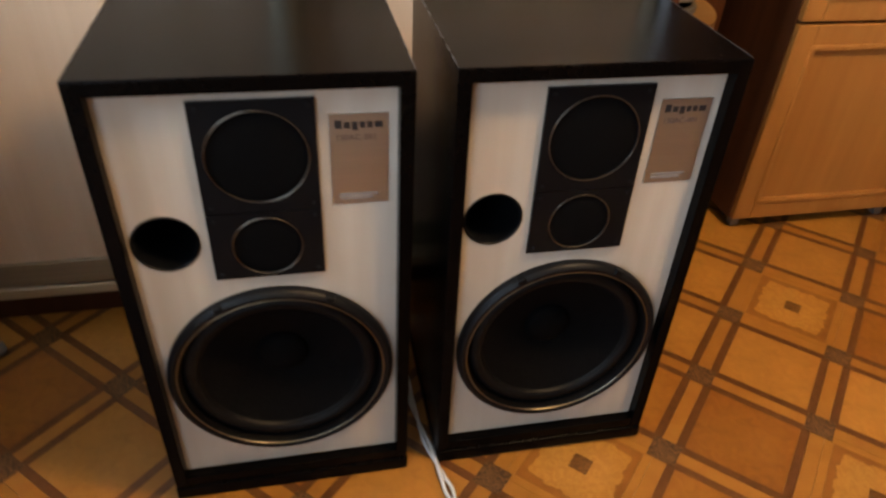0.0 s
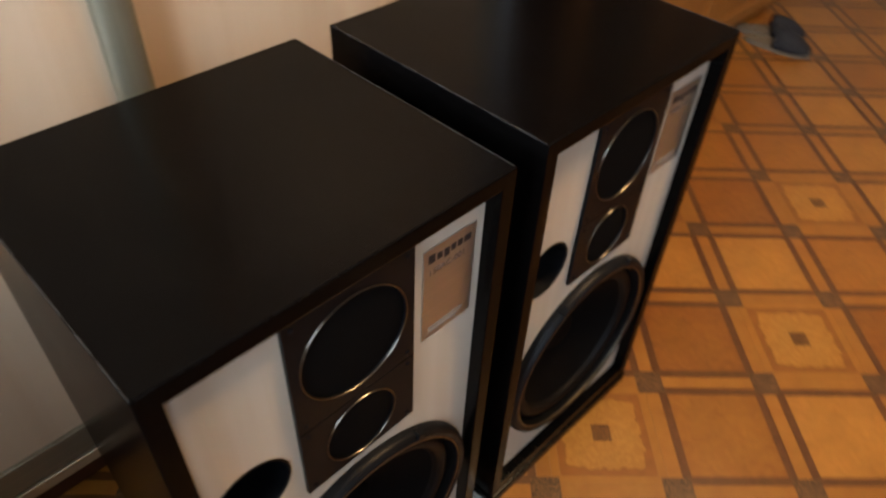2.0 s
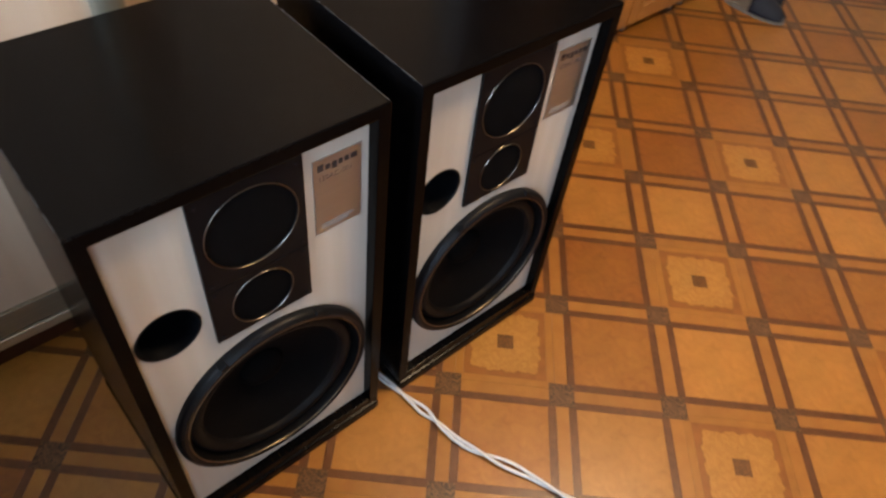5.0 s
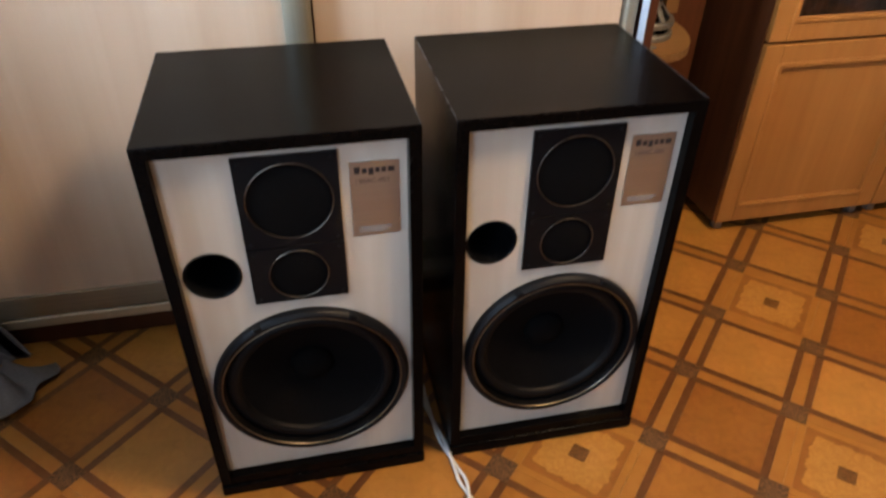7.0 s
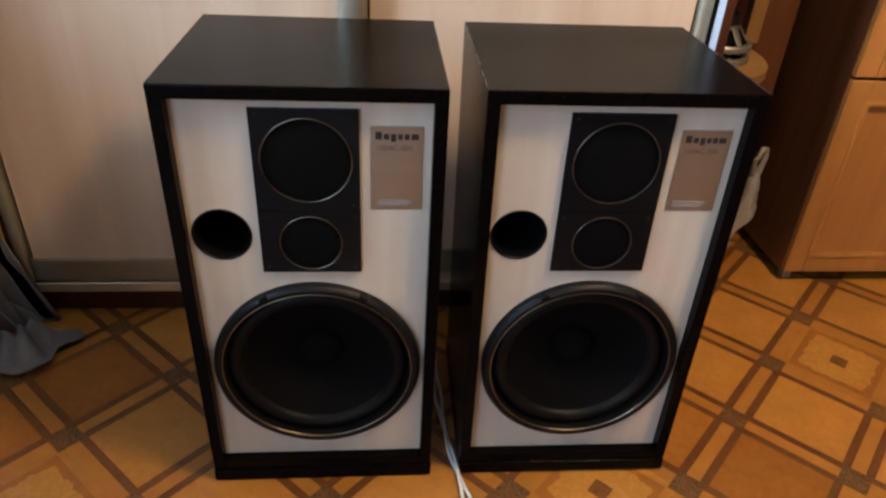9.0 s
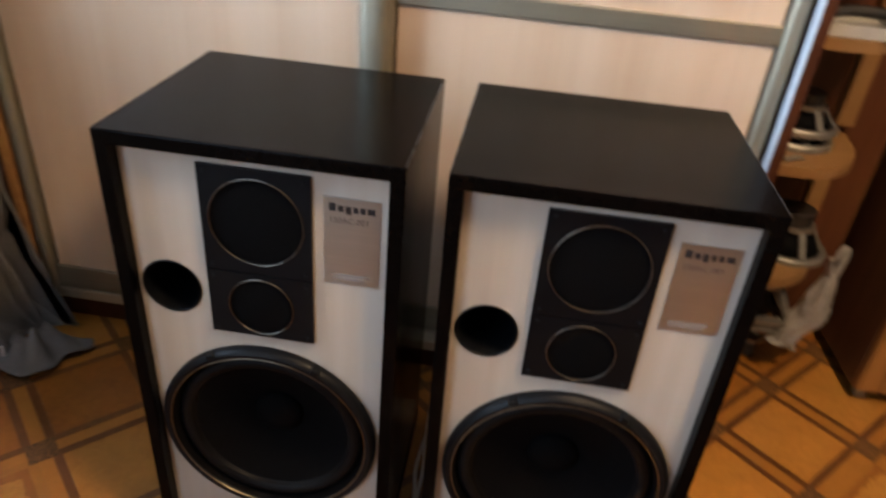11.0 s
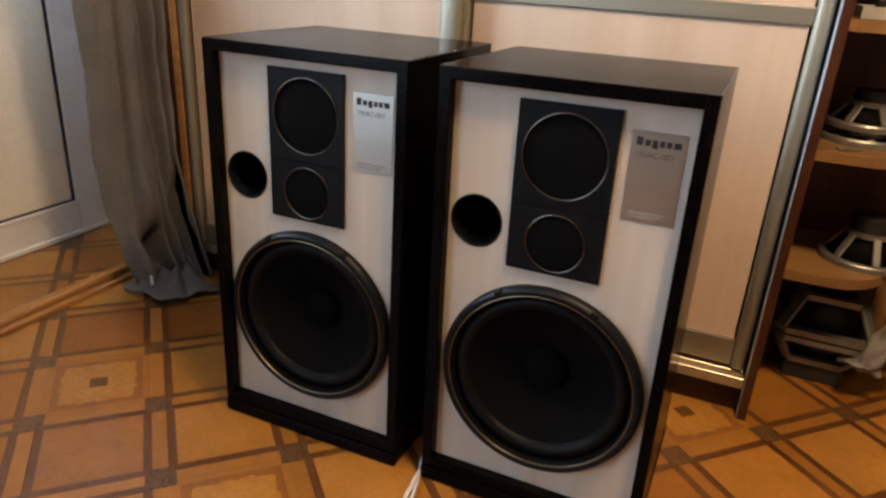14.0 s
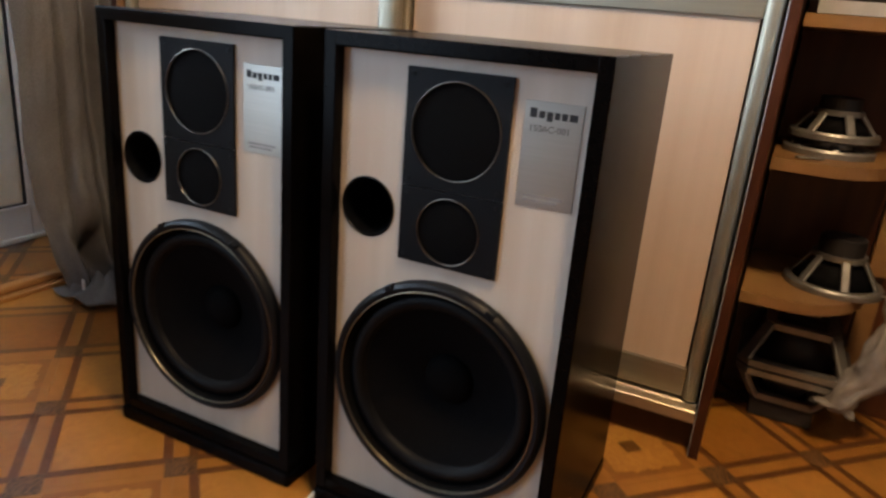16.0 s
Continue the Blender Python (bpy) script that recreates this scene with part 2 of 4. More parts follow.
def tube(points, r, sides=8, bm=None):
    bm = bm or bmesh.new()
    rings = []
    for i, p in enumerate(points):
        p = Vector(p)
        d = (Vector(points[min(i + 1, len(points) - 1)]) - Vector(points[max(i - 1, 0)])).normalized()
        u = d.cross(Vector((0, 0, 1)))
        u = u.normalized() if u.length > 1e-3 else Vector((1, 0, 0))
        w = u.cross(d)
        rings.append([bm.verts.new(p + r * (math.cos(2 * math.pi * k / sides) * u + math.sin(2 * math.pi * k / sides) * w)) for k in range(sides)])
    for a, b in zip(rings, rings[1:]):
        for k in range(sides):
            bm.faces.new((a[k], a[(k + 1) % sides], b[(k + 1) % sides], b[k]))
    bm.faces.new(rings[0][::-1]), bm.faces.new(rings[-1])
    return bm


def smooth_line(pts, n=8):
    out = []
    P = [Vector(p) for p in pts]
    for i in range(len(P) - 1):
        a, b, c, d = P[max(i - 1, 0)], P[i], P[i + 1], P[min(i + 2, len(P) - 1)]
        for k in range(n):
            t = k / n
            out.append(0.5 * ((2 * b) + (c - a) * t + (2 * a - 5 * b + 4 * c - d) * t * t + (3 * b - a - 3 * c + d) * t ** 3))
    return out + [P[-1]]


def holed_board(x0, x1, z0, z1, y, thick, holes):
    """A board facing -y with round holes (cx, cz, r) right through it."""
    bm = bmesh.new()
    corners = [bm.verts.new((x, y, z)) for x, z in ((x0, z0), (x1, z0), (x1, z1), (x0, z1))]
    edges = [bm.edges.new((corners[i], corners[(i + 1) % 4])) for i in range(4)]
    for cx, cz, r in holes:
        vs = [bm.verts.new((cx + r * math.cos(2 * math.pi * i / 48), y, cz + r * math.sin(2 * math.pi * i / 48))) for i in range(48)]
        edges += [bm.edges.new((vs[i], vs[(i + 1) % 48])) for i in range(48)]
    bmesh.ops.triangle_fill(bm, use_beauty=True, use_dissolve=False, edges=edges)
    got = bmesh.ops.extrude_face_region(bm, geom=bm.faces[:])
    for v in got["geom"]:
        if isinstance(v, bmesh.types.BMVert):
            v.co.y += thick
    return bm


def text_part(name, words, size, mat, parent, place, wide=1.0):
    cu = bpy.data.curves.new(name, "FONT")
    cu.body, cu.size, cu.extrude = words, size, 0.0002
    tmp = new(name, cu)
    me = bpy.data.meshes.new_from_object(tmp)
    bpy.data.objects.remove(tmp)
    me.transform(place @ Matrix.Diagonal((wide, 1, 1, 1)))
    me.materials.append(mat)
    ob = new(name, me)
    ob.parent = parent
    return ob


# ---- room shell ----
X0, X1, Y0, Y1, H = -0.70, 3.40, -3.40, 1.12, 2.60
XN = -1.095


def shell(name, bm, mat, label, category):
    return tagged(part(name, bm, mat), label, category, kind="structure")


floor = shell("floor", box(XN - 0.25, X1 + 0.2, Y0 - 0.2, Y1 + 0.2, -0.12, -0.004), L_BASE, "honey coloured printed parquet linoleum floor", "floor")
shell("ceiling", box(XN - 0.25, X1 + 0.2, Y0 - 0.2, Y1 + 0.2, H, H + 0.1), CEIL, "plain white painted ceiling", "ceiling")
shell("wall_north", box(X0 - 0.2, X1 + 0.2, Y1, Y1 + 0.2, -0.004, H), WALL, "warm beige papered wall behind the furniture", "wall")
shell("wall_south", box(X0 - 0.2, X1 + 0.2, Y0 - 0.2, Y0, -0.004, H), WALL, "warm beige papered wall", "wall")
shell("wall_east", box(X1, X1 + 0.2, Y0, Y1, -0.004, H), WALL, "warm beige papered wall", "wall")
# west wall: a deep recess holds the balcony door and the window beside it
bm = box(XN, X0, 0.665, Y1, -0.004, H)
box(XN, X0, -1.00, -0.55, -0.004, H, bm=bm)
box(XN, X0, -0.55, 0.665, 2.20, H, bm=bm)
box(XN, X0, -2.65, -1.00, -0.004, 0.26, bm=bm)
box(XN, X0, -2.65, -1.00, 2.12, H, bm=bm)
box(XN, X0, Y0, -2.65, -0.004, H, bm=bm)
shell("wall_west", bm, WALL, "thick beige outer wall with a door recess", "wall")
bm = box(XN - 0.2, XN, -0.75, -0.262, -0.004, 0.86)
box(XN - 0.2, XN, -0.75, -0.262, 2.17, H, bm=bm)
box(XN - 0.2, XN, -0.262, 0.662, 2.17, H, bm=bm)
box(XN - 0.2, XN, 0.662, Y1, -0.004, H, bm=bm)
shell("wall_outer", bm, WALL, "outer wall skin round the balcony door", "wall")

window = thing("window_1", pose(0.10, 0, 0), "tall white plastic framed window in the outer wall", "window", kind="structure")
for a in ((-2.65, -2.59, 0.26, 2.12), (-1.855, -1.795, 0.26, 2.12), (-1.06, -1.00, 0.26, 2.12), (-2.59, -1.855, 0.26, 0.32), (-2.59, -1.855, 2.06, 2.12),
          (-1.795, -1.06, 0.26, 0.32), (-1.795, -1.06, 2.06, 2.12)):
    part("window_frame", box(XN - 0.06, XN - 0.005, a[0], a[1], a[2], a[3], 0.006), PVC, window)
for a in ((-2.59, -1.855), (-1.795, -1.06)):
    p = part("pane", box(XN - 0.036, XN - 0.03, a[0], a[1], 0.32, 2.06), GLASS, window)
    p.visible_shadow = False

side = thing("window_2", Matrix(), "narrow white plastic window beside the balcony door", "window", kind="structure")
for a in ((-0.56, -0.50, 0.86, 2.17), (-0.322, -0.262, 0.86, 2.17), (-0.50, -0.322, 0.86, 0.92), (-0.50, -0.322, 2.11, 2.17)):
    part("window_frame", box(XN - 0.06, XN - 0.005, a[0], a[1], a[2], a[3], 0.006), PVC, side)
p = part("pane", box(XN - 0.036, XN - 0.03, -0.50, -0.322, 0.92, 2.11), GLASS, side)
p.visible_shadow = False

# white lining out of view, added to bounce daylight onto the door stile
reveal = thing("trim_reveal", Matrix(), "unseen white lining added to bounce daylight in the door recess", "trim", kind="structure")
part("side_lining", box(XN + 0.040, X0 - 0.001, 0.6615, 0.6645, 0.002, 2.195), PVC, reveal)
part("side_lining", box(XN + 0.006, X0 - 0.001, -0.5495, -0.5465, 0.002, 2.195), PVC, reveal)
part("head_lining", box(XN + 0.006, X0 - 0.001, -0.546, 0.661, 2.194, 2.1985), PVC, reveal)

# ---- balcony door ----
door = thing("door_1", pose(XN + 0.02, 0, 0), "white plastic balcony door, lower panel coloured cream for lamplight", "door", kind="structure")
for nm, a in (("stile", (0.545, 0.655, 0.008, 2.16)), ("stile", (-0.255, -0.145, 0.008, 2.16)),
              ("bottom_rail", (-0.145, 0.545, 0.008, 0.108)), ("middle_rail", (-0.145, 0.545, 0.84, 0.94)), ("top_rail", (-0.145, 0.545, 2.06, 2.16))):
    part(nm, box(-0.05, 0.012, a[0], a[1], a[2], a[3], 0.005), PVC, door)
part("bead", box(-0.02, 0.018, -0.145, 0.545, 0.104, 0.118, 0.004), PVC, door)
part("bead", box(-0.02, 0.018, 0.534, 0.549, 0.104, 0.845, 0.004), PVC, door)
part("seal", box(-0.02, 0.0125, -0.145, 0.534, 0.118, 0.1225), SEAL, door, "black rubber gasket line")
part("seal", box(-0.02, 0.0125, 0.5285, 0.534, 0.118, 0.842), SEAL, door, "black rubber gasket line")
part("lower_panel", box(-0.03, 0.004, -0.15, 0.536, 0.112, 0.845, 0.001), PVC_PANEL, door, "smooth cream sandwich panel, lamp's warm tone in its colour")
pane = part("pane", box(-0.022, -0.016, -0.145, 0.545, 0.94, 2.06), GLASS, door)
pane.visible_shadow = False
part("drip_strip", box(-0.02, 0.022, -0.25, 0.65, 0.002, 0.016, 0.003), PVC, door)
part("hinge", box(0.012, 0.026, 0.640, 0.656, 0.055, 0.075, 0.003), SEAL, door, "small dark hinge cap")

sill = thing("threshold_strip", pose(X0 - 0.002, 0, 0), "varnished oak threshold strip across the door recess", "threshold", kind="structure")
part("tread", box(-0.014, 0.020, -0.54, 0.655, 0.0125, 0.031, 0.008, 3), OAK, sill)
part("riser", box(-0.006, 0.042, -0.54, 0.655, 0.0, 0.012, 0.004), OAK, sill)

# ---- sliding wardrobe ----
wardrobe = thing("sliding_wardrobe", pose(0, -0.027, 0), "sliding wardrobe with cream ash doors and champagne aluminium profiles", "wardrobe")
part("side_panel", box(0.9935, 1.012, 0.522, 1.115, 0.001, 2.45, 0.002), WENGE, wardrobe, "dark brown end panel")
# pale bluish strip paints the daylight on the panel's inner face
part("side_edging", box(0.9920, 0.9933, 0.526, 0.556, 0.002, 2.45), DAYLIT_EDGE, wardrobe, "pale edging with daylight put into its bluish grey")
part("side_panel", box(-0.590, -0.563, 0.532, 1.115, 0.001, 2.45, 0.002), WENGE, wardrobe, "dark brown end panel")
# added board, its dark brown stands in for the gap's darkness
part("gap_shade_panel", box(-0.698, -0.592, 0.560, 0.578, 0.001, 2.45, 0.002), WENGE, wardrobe, "dark brown strip added to stand for the dark gap")
part("post", box(-0.562, -0.538, 0.530, 0.62, 0.001, 2.45, 0.004), OAK, wardrobe, "orange wood edging")
part("plinth", box(-0.537, 0.9905, 0.560, 0.585, 0.001, 0.0715), WENGE, wardrobe)
part("roof", box(-0.566, 0.9905, 0.53, 1.115, 2.40, 2.45), WENGE, wardrobe)
part("back", box(-0.566, 0.9905, 1.09, 1.115, 0.04, 2.40), WENGE, wardrobe)
part("floor_board", box(-0.537, 0.9905, 0.636, 1.09, 0.05, 0.068), WENGE, wardrobe)
bm = box(-0.537, 0.9905, 0.531, 0.635, 0.072, 0.090)
for y, w in ((0.530, 0.026), (0.562, 0.028), (0.598, 0.008), (0.628, 0.006)):
    box(-0.537, 0.9905, y, y + w, 0.0902, 0.0970, 0.0015, 1, bm)
part("bottom_track", bm, TRACK, wardrobe, "silver aluminium floor track")


def profile_bar(x, w, y, depth, z0, z1):
    """An upright half-round door profile."""
    bm = bmesh.new()
    sec = [(x - w / 2, y + 0.012)]
    for k in range(13):
        a = math.pi * k / 12
        d = depth * math.sin(a) ** 0.7
        sec.append((x - w / 2 * math.cos(a), y - d))
    sec.append((x + w / 2, y + 0.012))
    lo = [bm.verts.new((a, b, z0)) for a, b in sec]
    up = [bm.verts.new((a, b, z1)) for a, b in sec]
    n = len(sec)
    for i in range(n):
        bm.faces.new((lo[i], lo[(i + 1) % n], up[(i + 1) % n], up[i]))
    bm.faces.new(lo[::-1]), bm.faces.new(up)
    return bm


def sliding_door(x0, x1, y, z0, rail, bars, w, w0):
    d = new("sliding_door")
    d.parent = wardrobe
    part("panel", box(x0 + 0.02, x1 - 0.02, y, y + 0.010, z0 + 0.01, 2.36), LAMINATE, d, "cream ash laminate with upright grain")
    part("edge_profile", profile_bar(x0, w0, y - 0.004, 0.014, z0, 2.38), PROFILE, d, smooth=True, auto=True)
    part("edge_profile", profile_bar(x1, w, y - 0.004, 0.014, z0, 2.38), PROFILE, d, smooth=True, auto=True)
    part("bottom_rail", box(x0 + w0 / 2, x1 - w / 2, y - 0.008, y + 0.012, z0 + 0.002, z0 + rail, 0.002), RAIL, d)
    for z in bars:
        part("cross_rail", box(x0 + w0 / 2, x1 - w / 2, y - 0.006, y + 0.012, z, z + 0.034, 0.003), RAIL, d)


sliding_door(-0.512, 0.2455, 0.540, 0.100, 0.060, (1.42,), 0.050, 0.028)
sliding_door(0.262, 0.972, 0.574, 0.103, 0.064, (0.829, 1.62), 0.030, 0.030)

# ---- open end shelves beside the wardrobe ----
shelves = thing("corner_shelf_unit", pose(-0.0125, -0.035, 0), "open end shelf unit with rounded beech shelves and brown back", "shelf")
part("back_panel", box(1.031, 1.405, 0.945, 0.962, 0.001, 2.3), BROWN, shelves, "dark brown back board")


def rounded_shelf(z, deep=0.322):
    x0, x1, y0, y1, r = 1.031, 1.262, 0.944 - deep, 0.944, 0.145
    pts = [(x0, y1), (x0, y0)]
    for k in range(13):
        a = -math.pi / 2 + k / 12 * math.pi / 2
        pts.append((x1 - r + r * math.cos(a), y0 + 1.5 * r + 1.5 * r * math.sin(a)))
    pts.append((x1, y1))
    bm = bmesh.new()
    f = bm.faces.new([bm.verts.new((x, y, z - 0.022)) for x, y in pts])
    got = bmesh.ops.extrude_face_region(bm, geom=[f])
    for v in got["geom"]:
        if isinstance(v, bmesh.types.BMVert):
            v.co.z += 0.022
    return bm


for z in (0.336, 0.597, 0.846, 1.10, 1.38):
    part("shelf_board", rounded_shelf(z), ALDER_LIGHT, shelves)
for z0, z1 in ((0.001, 0.313), (0.3365, 0.574), (0.5975, 0.823), (0.8465, 1.077), (1.1005, 1.36)):
    part("back_rail", box(1.264, 1.302, 0.910, 0.944, z0, z1, 0.002), ALDER_LIGHT, shelves)

# ---- loudspeaker ----
W, D, HS = 0.3975, 0.361, 0.760


def loudspeaker(place):
    sp = thing("loudspeaker", place, "tall black floor loudspeaker with a pale ash front on linoleum", "loudspeaker", "pair of loudspeakers")
    part("side_panel", box(0, 0.0195, 0, D, 0.031, HS, 0.0015), BLACK, sp, "black veneered side")
    part("side_panel", box(W - 0.0195, W, 0, D, 0.031, HS, 0.0015), BLACK, sp, "black veneered side")
    part("top_panel", box(0.0002, W - 0.0002, 0.0002, D, HS - 0.020, HS + 0.0006, 0.0026), BLACK, sp, "black veneered top")
    # thin strips added to carry the glint along the top edges
    for x in (0.0002, W - 0.0018):
        part("edge_strip", box(x, x + 0.0016, 0.004, D - 0.003, HS - 0.0012, HS + 0.0010, 0.0005, 1), EDGE, sp, "rubbed edge, lighter to stand in for its glint")
    part("bottom_panel", box(0.0197, W - 0.0197, 0.001, D, 0.031, 0.050, 0.0015), BLACK, sp)
    part("back_panel", box(0.0197, W - 0.0197, D - 0.018, D - 0.001, 0.0502, HS - 0.0202), BLACK, sp)
    part("plinth", box(-0.002, W + 0.002, -0.003, D + 0.001, 0.0, 0.0285, 0.006, 2), BLACK, sp, "black base with rounded edges")
    yb = 0.020
    cx, cz, R = 0.199, 0.264, 0.172
    part("baffle", holed_board(0.0197, W - 0.0197, 0.0502, HS - 0.0202, yb, 0.016, [(0.068, 0.522, 0.0425), (cx, cz, 0.1600)]), BAFFLE, sp, "pale ash laminate front")
    part("port_tube", lathe([(0.0445, -0.001), (0.0425, -0.0018), (0.041, 0.0), (0.040, 0.012), (0.039, 0.14), (0.0, 0.14)], 48, (0.068, yb, 0.522)), PLATE, sp, "black bass port", smooth=True, auto=True)
    # woofer
    wf = part("woofer_frame", lathe([(R, yb), (R + 0.0005, yb - 0.008), (R - 0.002, yb - 0.014), (R - 0.007, yb - 0.0175), (0.160, yb - 0.0165), (0.158, yb - 0.014),
                                     (0.1570, yb - 0.011)], 96, (cx, 0, cz)), FLANGE, sp, "black enamelled basket ring", smooth=True, auto=True)
    part("trim_ring", torus(0.1574, 0.0012, (cx, yb - 0.0150, cz), 96, 8), RING, wf, "thin brass line")
    part("inner_step", lathe([(0.1570, yb - 0.011), (0.1555, yb - 0.004), (0.152, yb + 0.002), (0.149, yb + 0.02)], 96, (cx, 0, cz)), CONE, wf, smooth=True)
    part("surround", lathe([(0.1505, yb + 0.004)] + [(0.138 + 0.0115 * math.cos(math.pi * k / 10), yb + 0.004 - 0.010 * math.sin(math.pi * k / 10)) for k in range(11)] + [(0.125, yb + 0.005)], 96, (cx, 0, cz)), RUBBER, wf, "rubber roll surround", smooth=True)
    part("cone", lathe([(0.1255, yb + 0.005), (0.118, yb + 0.010), (0.10, yb + 0.020), (0.07, yb + 0.034), (0.045, yb + 0.044), (0.038, yb + 0.047)], 96, (cx, 0, cz)), CONE, wf, smooth=True)
    part("dust_cap", lathe([(0.040, yb + 0.047)] + [(0.040 * math.cos(k * math.pi / 16), yb + 0.045 - 0.020 * math.sin(k * math.pi / 16)) for k in range(8)] + [(0, yb + 0.025)], 48, (cx, 0, cz)), CONE, wf, smooth=True)
    for a in (62, 118):
        t = Matrix.Translation((cx, 0, cz)) @ Matrix.Rotation(radians(-a), 4, "Y")
        part("clamp", box(0.1635, 0.1735, yb - 0.0185, yb - 0.004, -0.007, 0.007, 0.0015, 1, turn=t), PLATE, wf)
    # two plates with the small drivers
    for nm, z0, z1, zc, r in (("midrange_plate", 0.5670, 0.7245, 0.6465, 0.0645), ("tweeter_plate", 0.4585, 0.5654, 0.5105, 0.0465)):
        pl = part(nm, holed_board(0.1245, 0.275, z0, z1, yb - 0.0055, 0.005, [(0.1998, zc, r - 0.001)]), PLATE, sp, "black plastic driver plate")
        part("trim_ring", torus(r, 0.0010, (0.1998, yb - 0.0058, zc), 72, 8, 1.0), STEEL_RING, pl, "thin bright metal ring")
        part("grille", lathe([(r - 0.0006, yb - 0.0030), (0.75 * r, yb - 0.0045), (0.4 * r, yb - 0.0058), (0, yb - 0.0062)], 64, (0.1998, 0, zc)), GRILLE, pl, "black mesh cover", smooth=True)
        for sx in (0.134, 0.266):
            for sz in (z0 + 0.009, z1 - 0.009):
                part("screw", lathe([(0.0028, yb - 0.0052), (0.0028, yb - 0.0065), (0.0018, yb - 0.007), (0, yb - 0.0062)], 12, (sx, 0, sz)), FLANGE, pl)
    # name plate
    np_ = part("name_plate", box(0.2905, 0.3655, yb - 0.0012, yb + 0.001, 0.568, 0.700, 0.0003, 1), FOIL, sp, "brushed silver foil name plate with dark print")
    # a row of plain printed marks
    x = 0.2975
    for w, lo, hi in ((0.0100, 0, 0.0115), (0.0085, 0, 0.0085), (0.0085, -0.003, 0.0085), (0.0075, 0, 0.0085), (0.0080, 0, 0.0085), (0.0115, 0, 0.0085)):
        part("printed_mark", box(x, x + w * 0.90, yb - 0.0015, yb - 0.0011, 0.6800 + lo, 0.6800 + hi, 0.0004, 1), INK, np_, "plain dark printed shape")
        x += w + 0.0016
    text_part("model_number", "150AC-001", 0.0112, INK_GREY, np_, Matrix.Translation((0.2975, yb - 0.0014, 0.6635)) @ Matrix.Rotation(radians(90), 4, "X"), 1.02)
    bm = bmesh.new()
    for k, (a, b) in enumerate(((0.300, 0.352), (0.3005, 0.345))):
        box(a, b, yb - 0.0015, yb - 0.0011, 0.5805 - 0.0055 * k, 0.5840 - 0.0055 * k, 0, 1, bm)
    part("small_print", bm, INK_FAINT, np_, "faint lines of small print")
    return sp


speaker = loudspeaker(pose(0, 0, 0))
copy_thing(speaker, pose(0.4540, 0.0016, 0, 0, -0.4, -0.66))

# ---- cable on the floor ----
cord = thing("speaker_cable", Matrix(), "pair of twisted white cables on the floor between the loudspeakers", "cable")
base = smooth_line([(0.428, 0.40, 0.006), (0.426, 0.22, 0.006), (0.437, 0.08, 0.006), (0.452, -0.005, 0.006), (0.466, -0.085, 0.006), (0.480, -0.175, 0.006), (0.530, -0.285, 0.006), (0.575, -0.405, 0.006),
                    (0.655, -0.575, 0.006), (0.770, -0.80, 0.006), (0.88, -1.02, 0.006), (1.02, -1.30, 0.006), (1.30, -1.6, 0.006)], 14)
for s in (0, 1):
    pts = []
    for i, p in enumerate(base):
        d = (base[min(i + 1, len(base) - 1)] - base[max(i - 1, 0)]).normalized()
        side = Vector((-d.y, d.x, 0))
        ph = i * 0.19 + s * math.pi
        loose = 0.0040 + 0.018 * max(0.0, noise.noise((i * 0.06, 3.3, 0)))
        pts.append(p + side * loose * math.cos(ph) + Vector((0, 0, 0.0032 * math.sin(ph) + 0.0015)))
    part("cord", tube(pts, 0.0036, 8), CABLE, cord, smooth=True)


# ---- curtains ----
def cloth(name, fold, mat, label, rows=90, cols=170, height=2.4):
    bm = bmesh.new()
    grid = []
    for j in range(rows + 1):
        v = (j / rows) ** 1.5
        grid.append([bm.verts.new(fold(i / cols, v)) for i in range(cols + 1)])
    for j in range(rows):
        for i in range(cols):
            bm.faces.new((grid[j][i], grid[j][i + 1], grid[j + 1][i + 1], grid[j + 1][i]))
    ob = tagged(part(name, bm, mat, smooth=True), label, "curtain")
    so = ob.modifiers.new("cloth", "SOLIDIFY")
    so.thickness = 0.0025
    return ob


def bell(a, mid, wide):
    return math.exp(-((a - mid) / wide) ** 2)


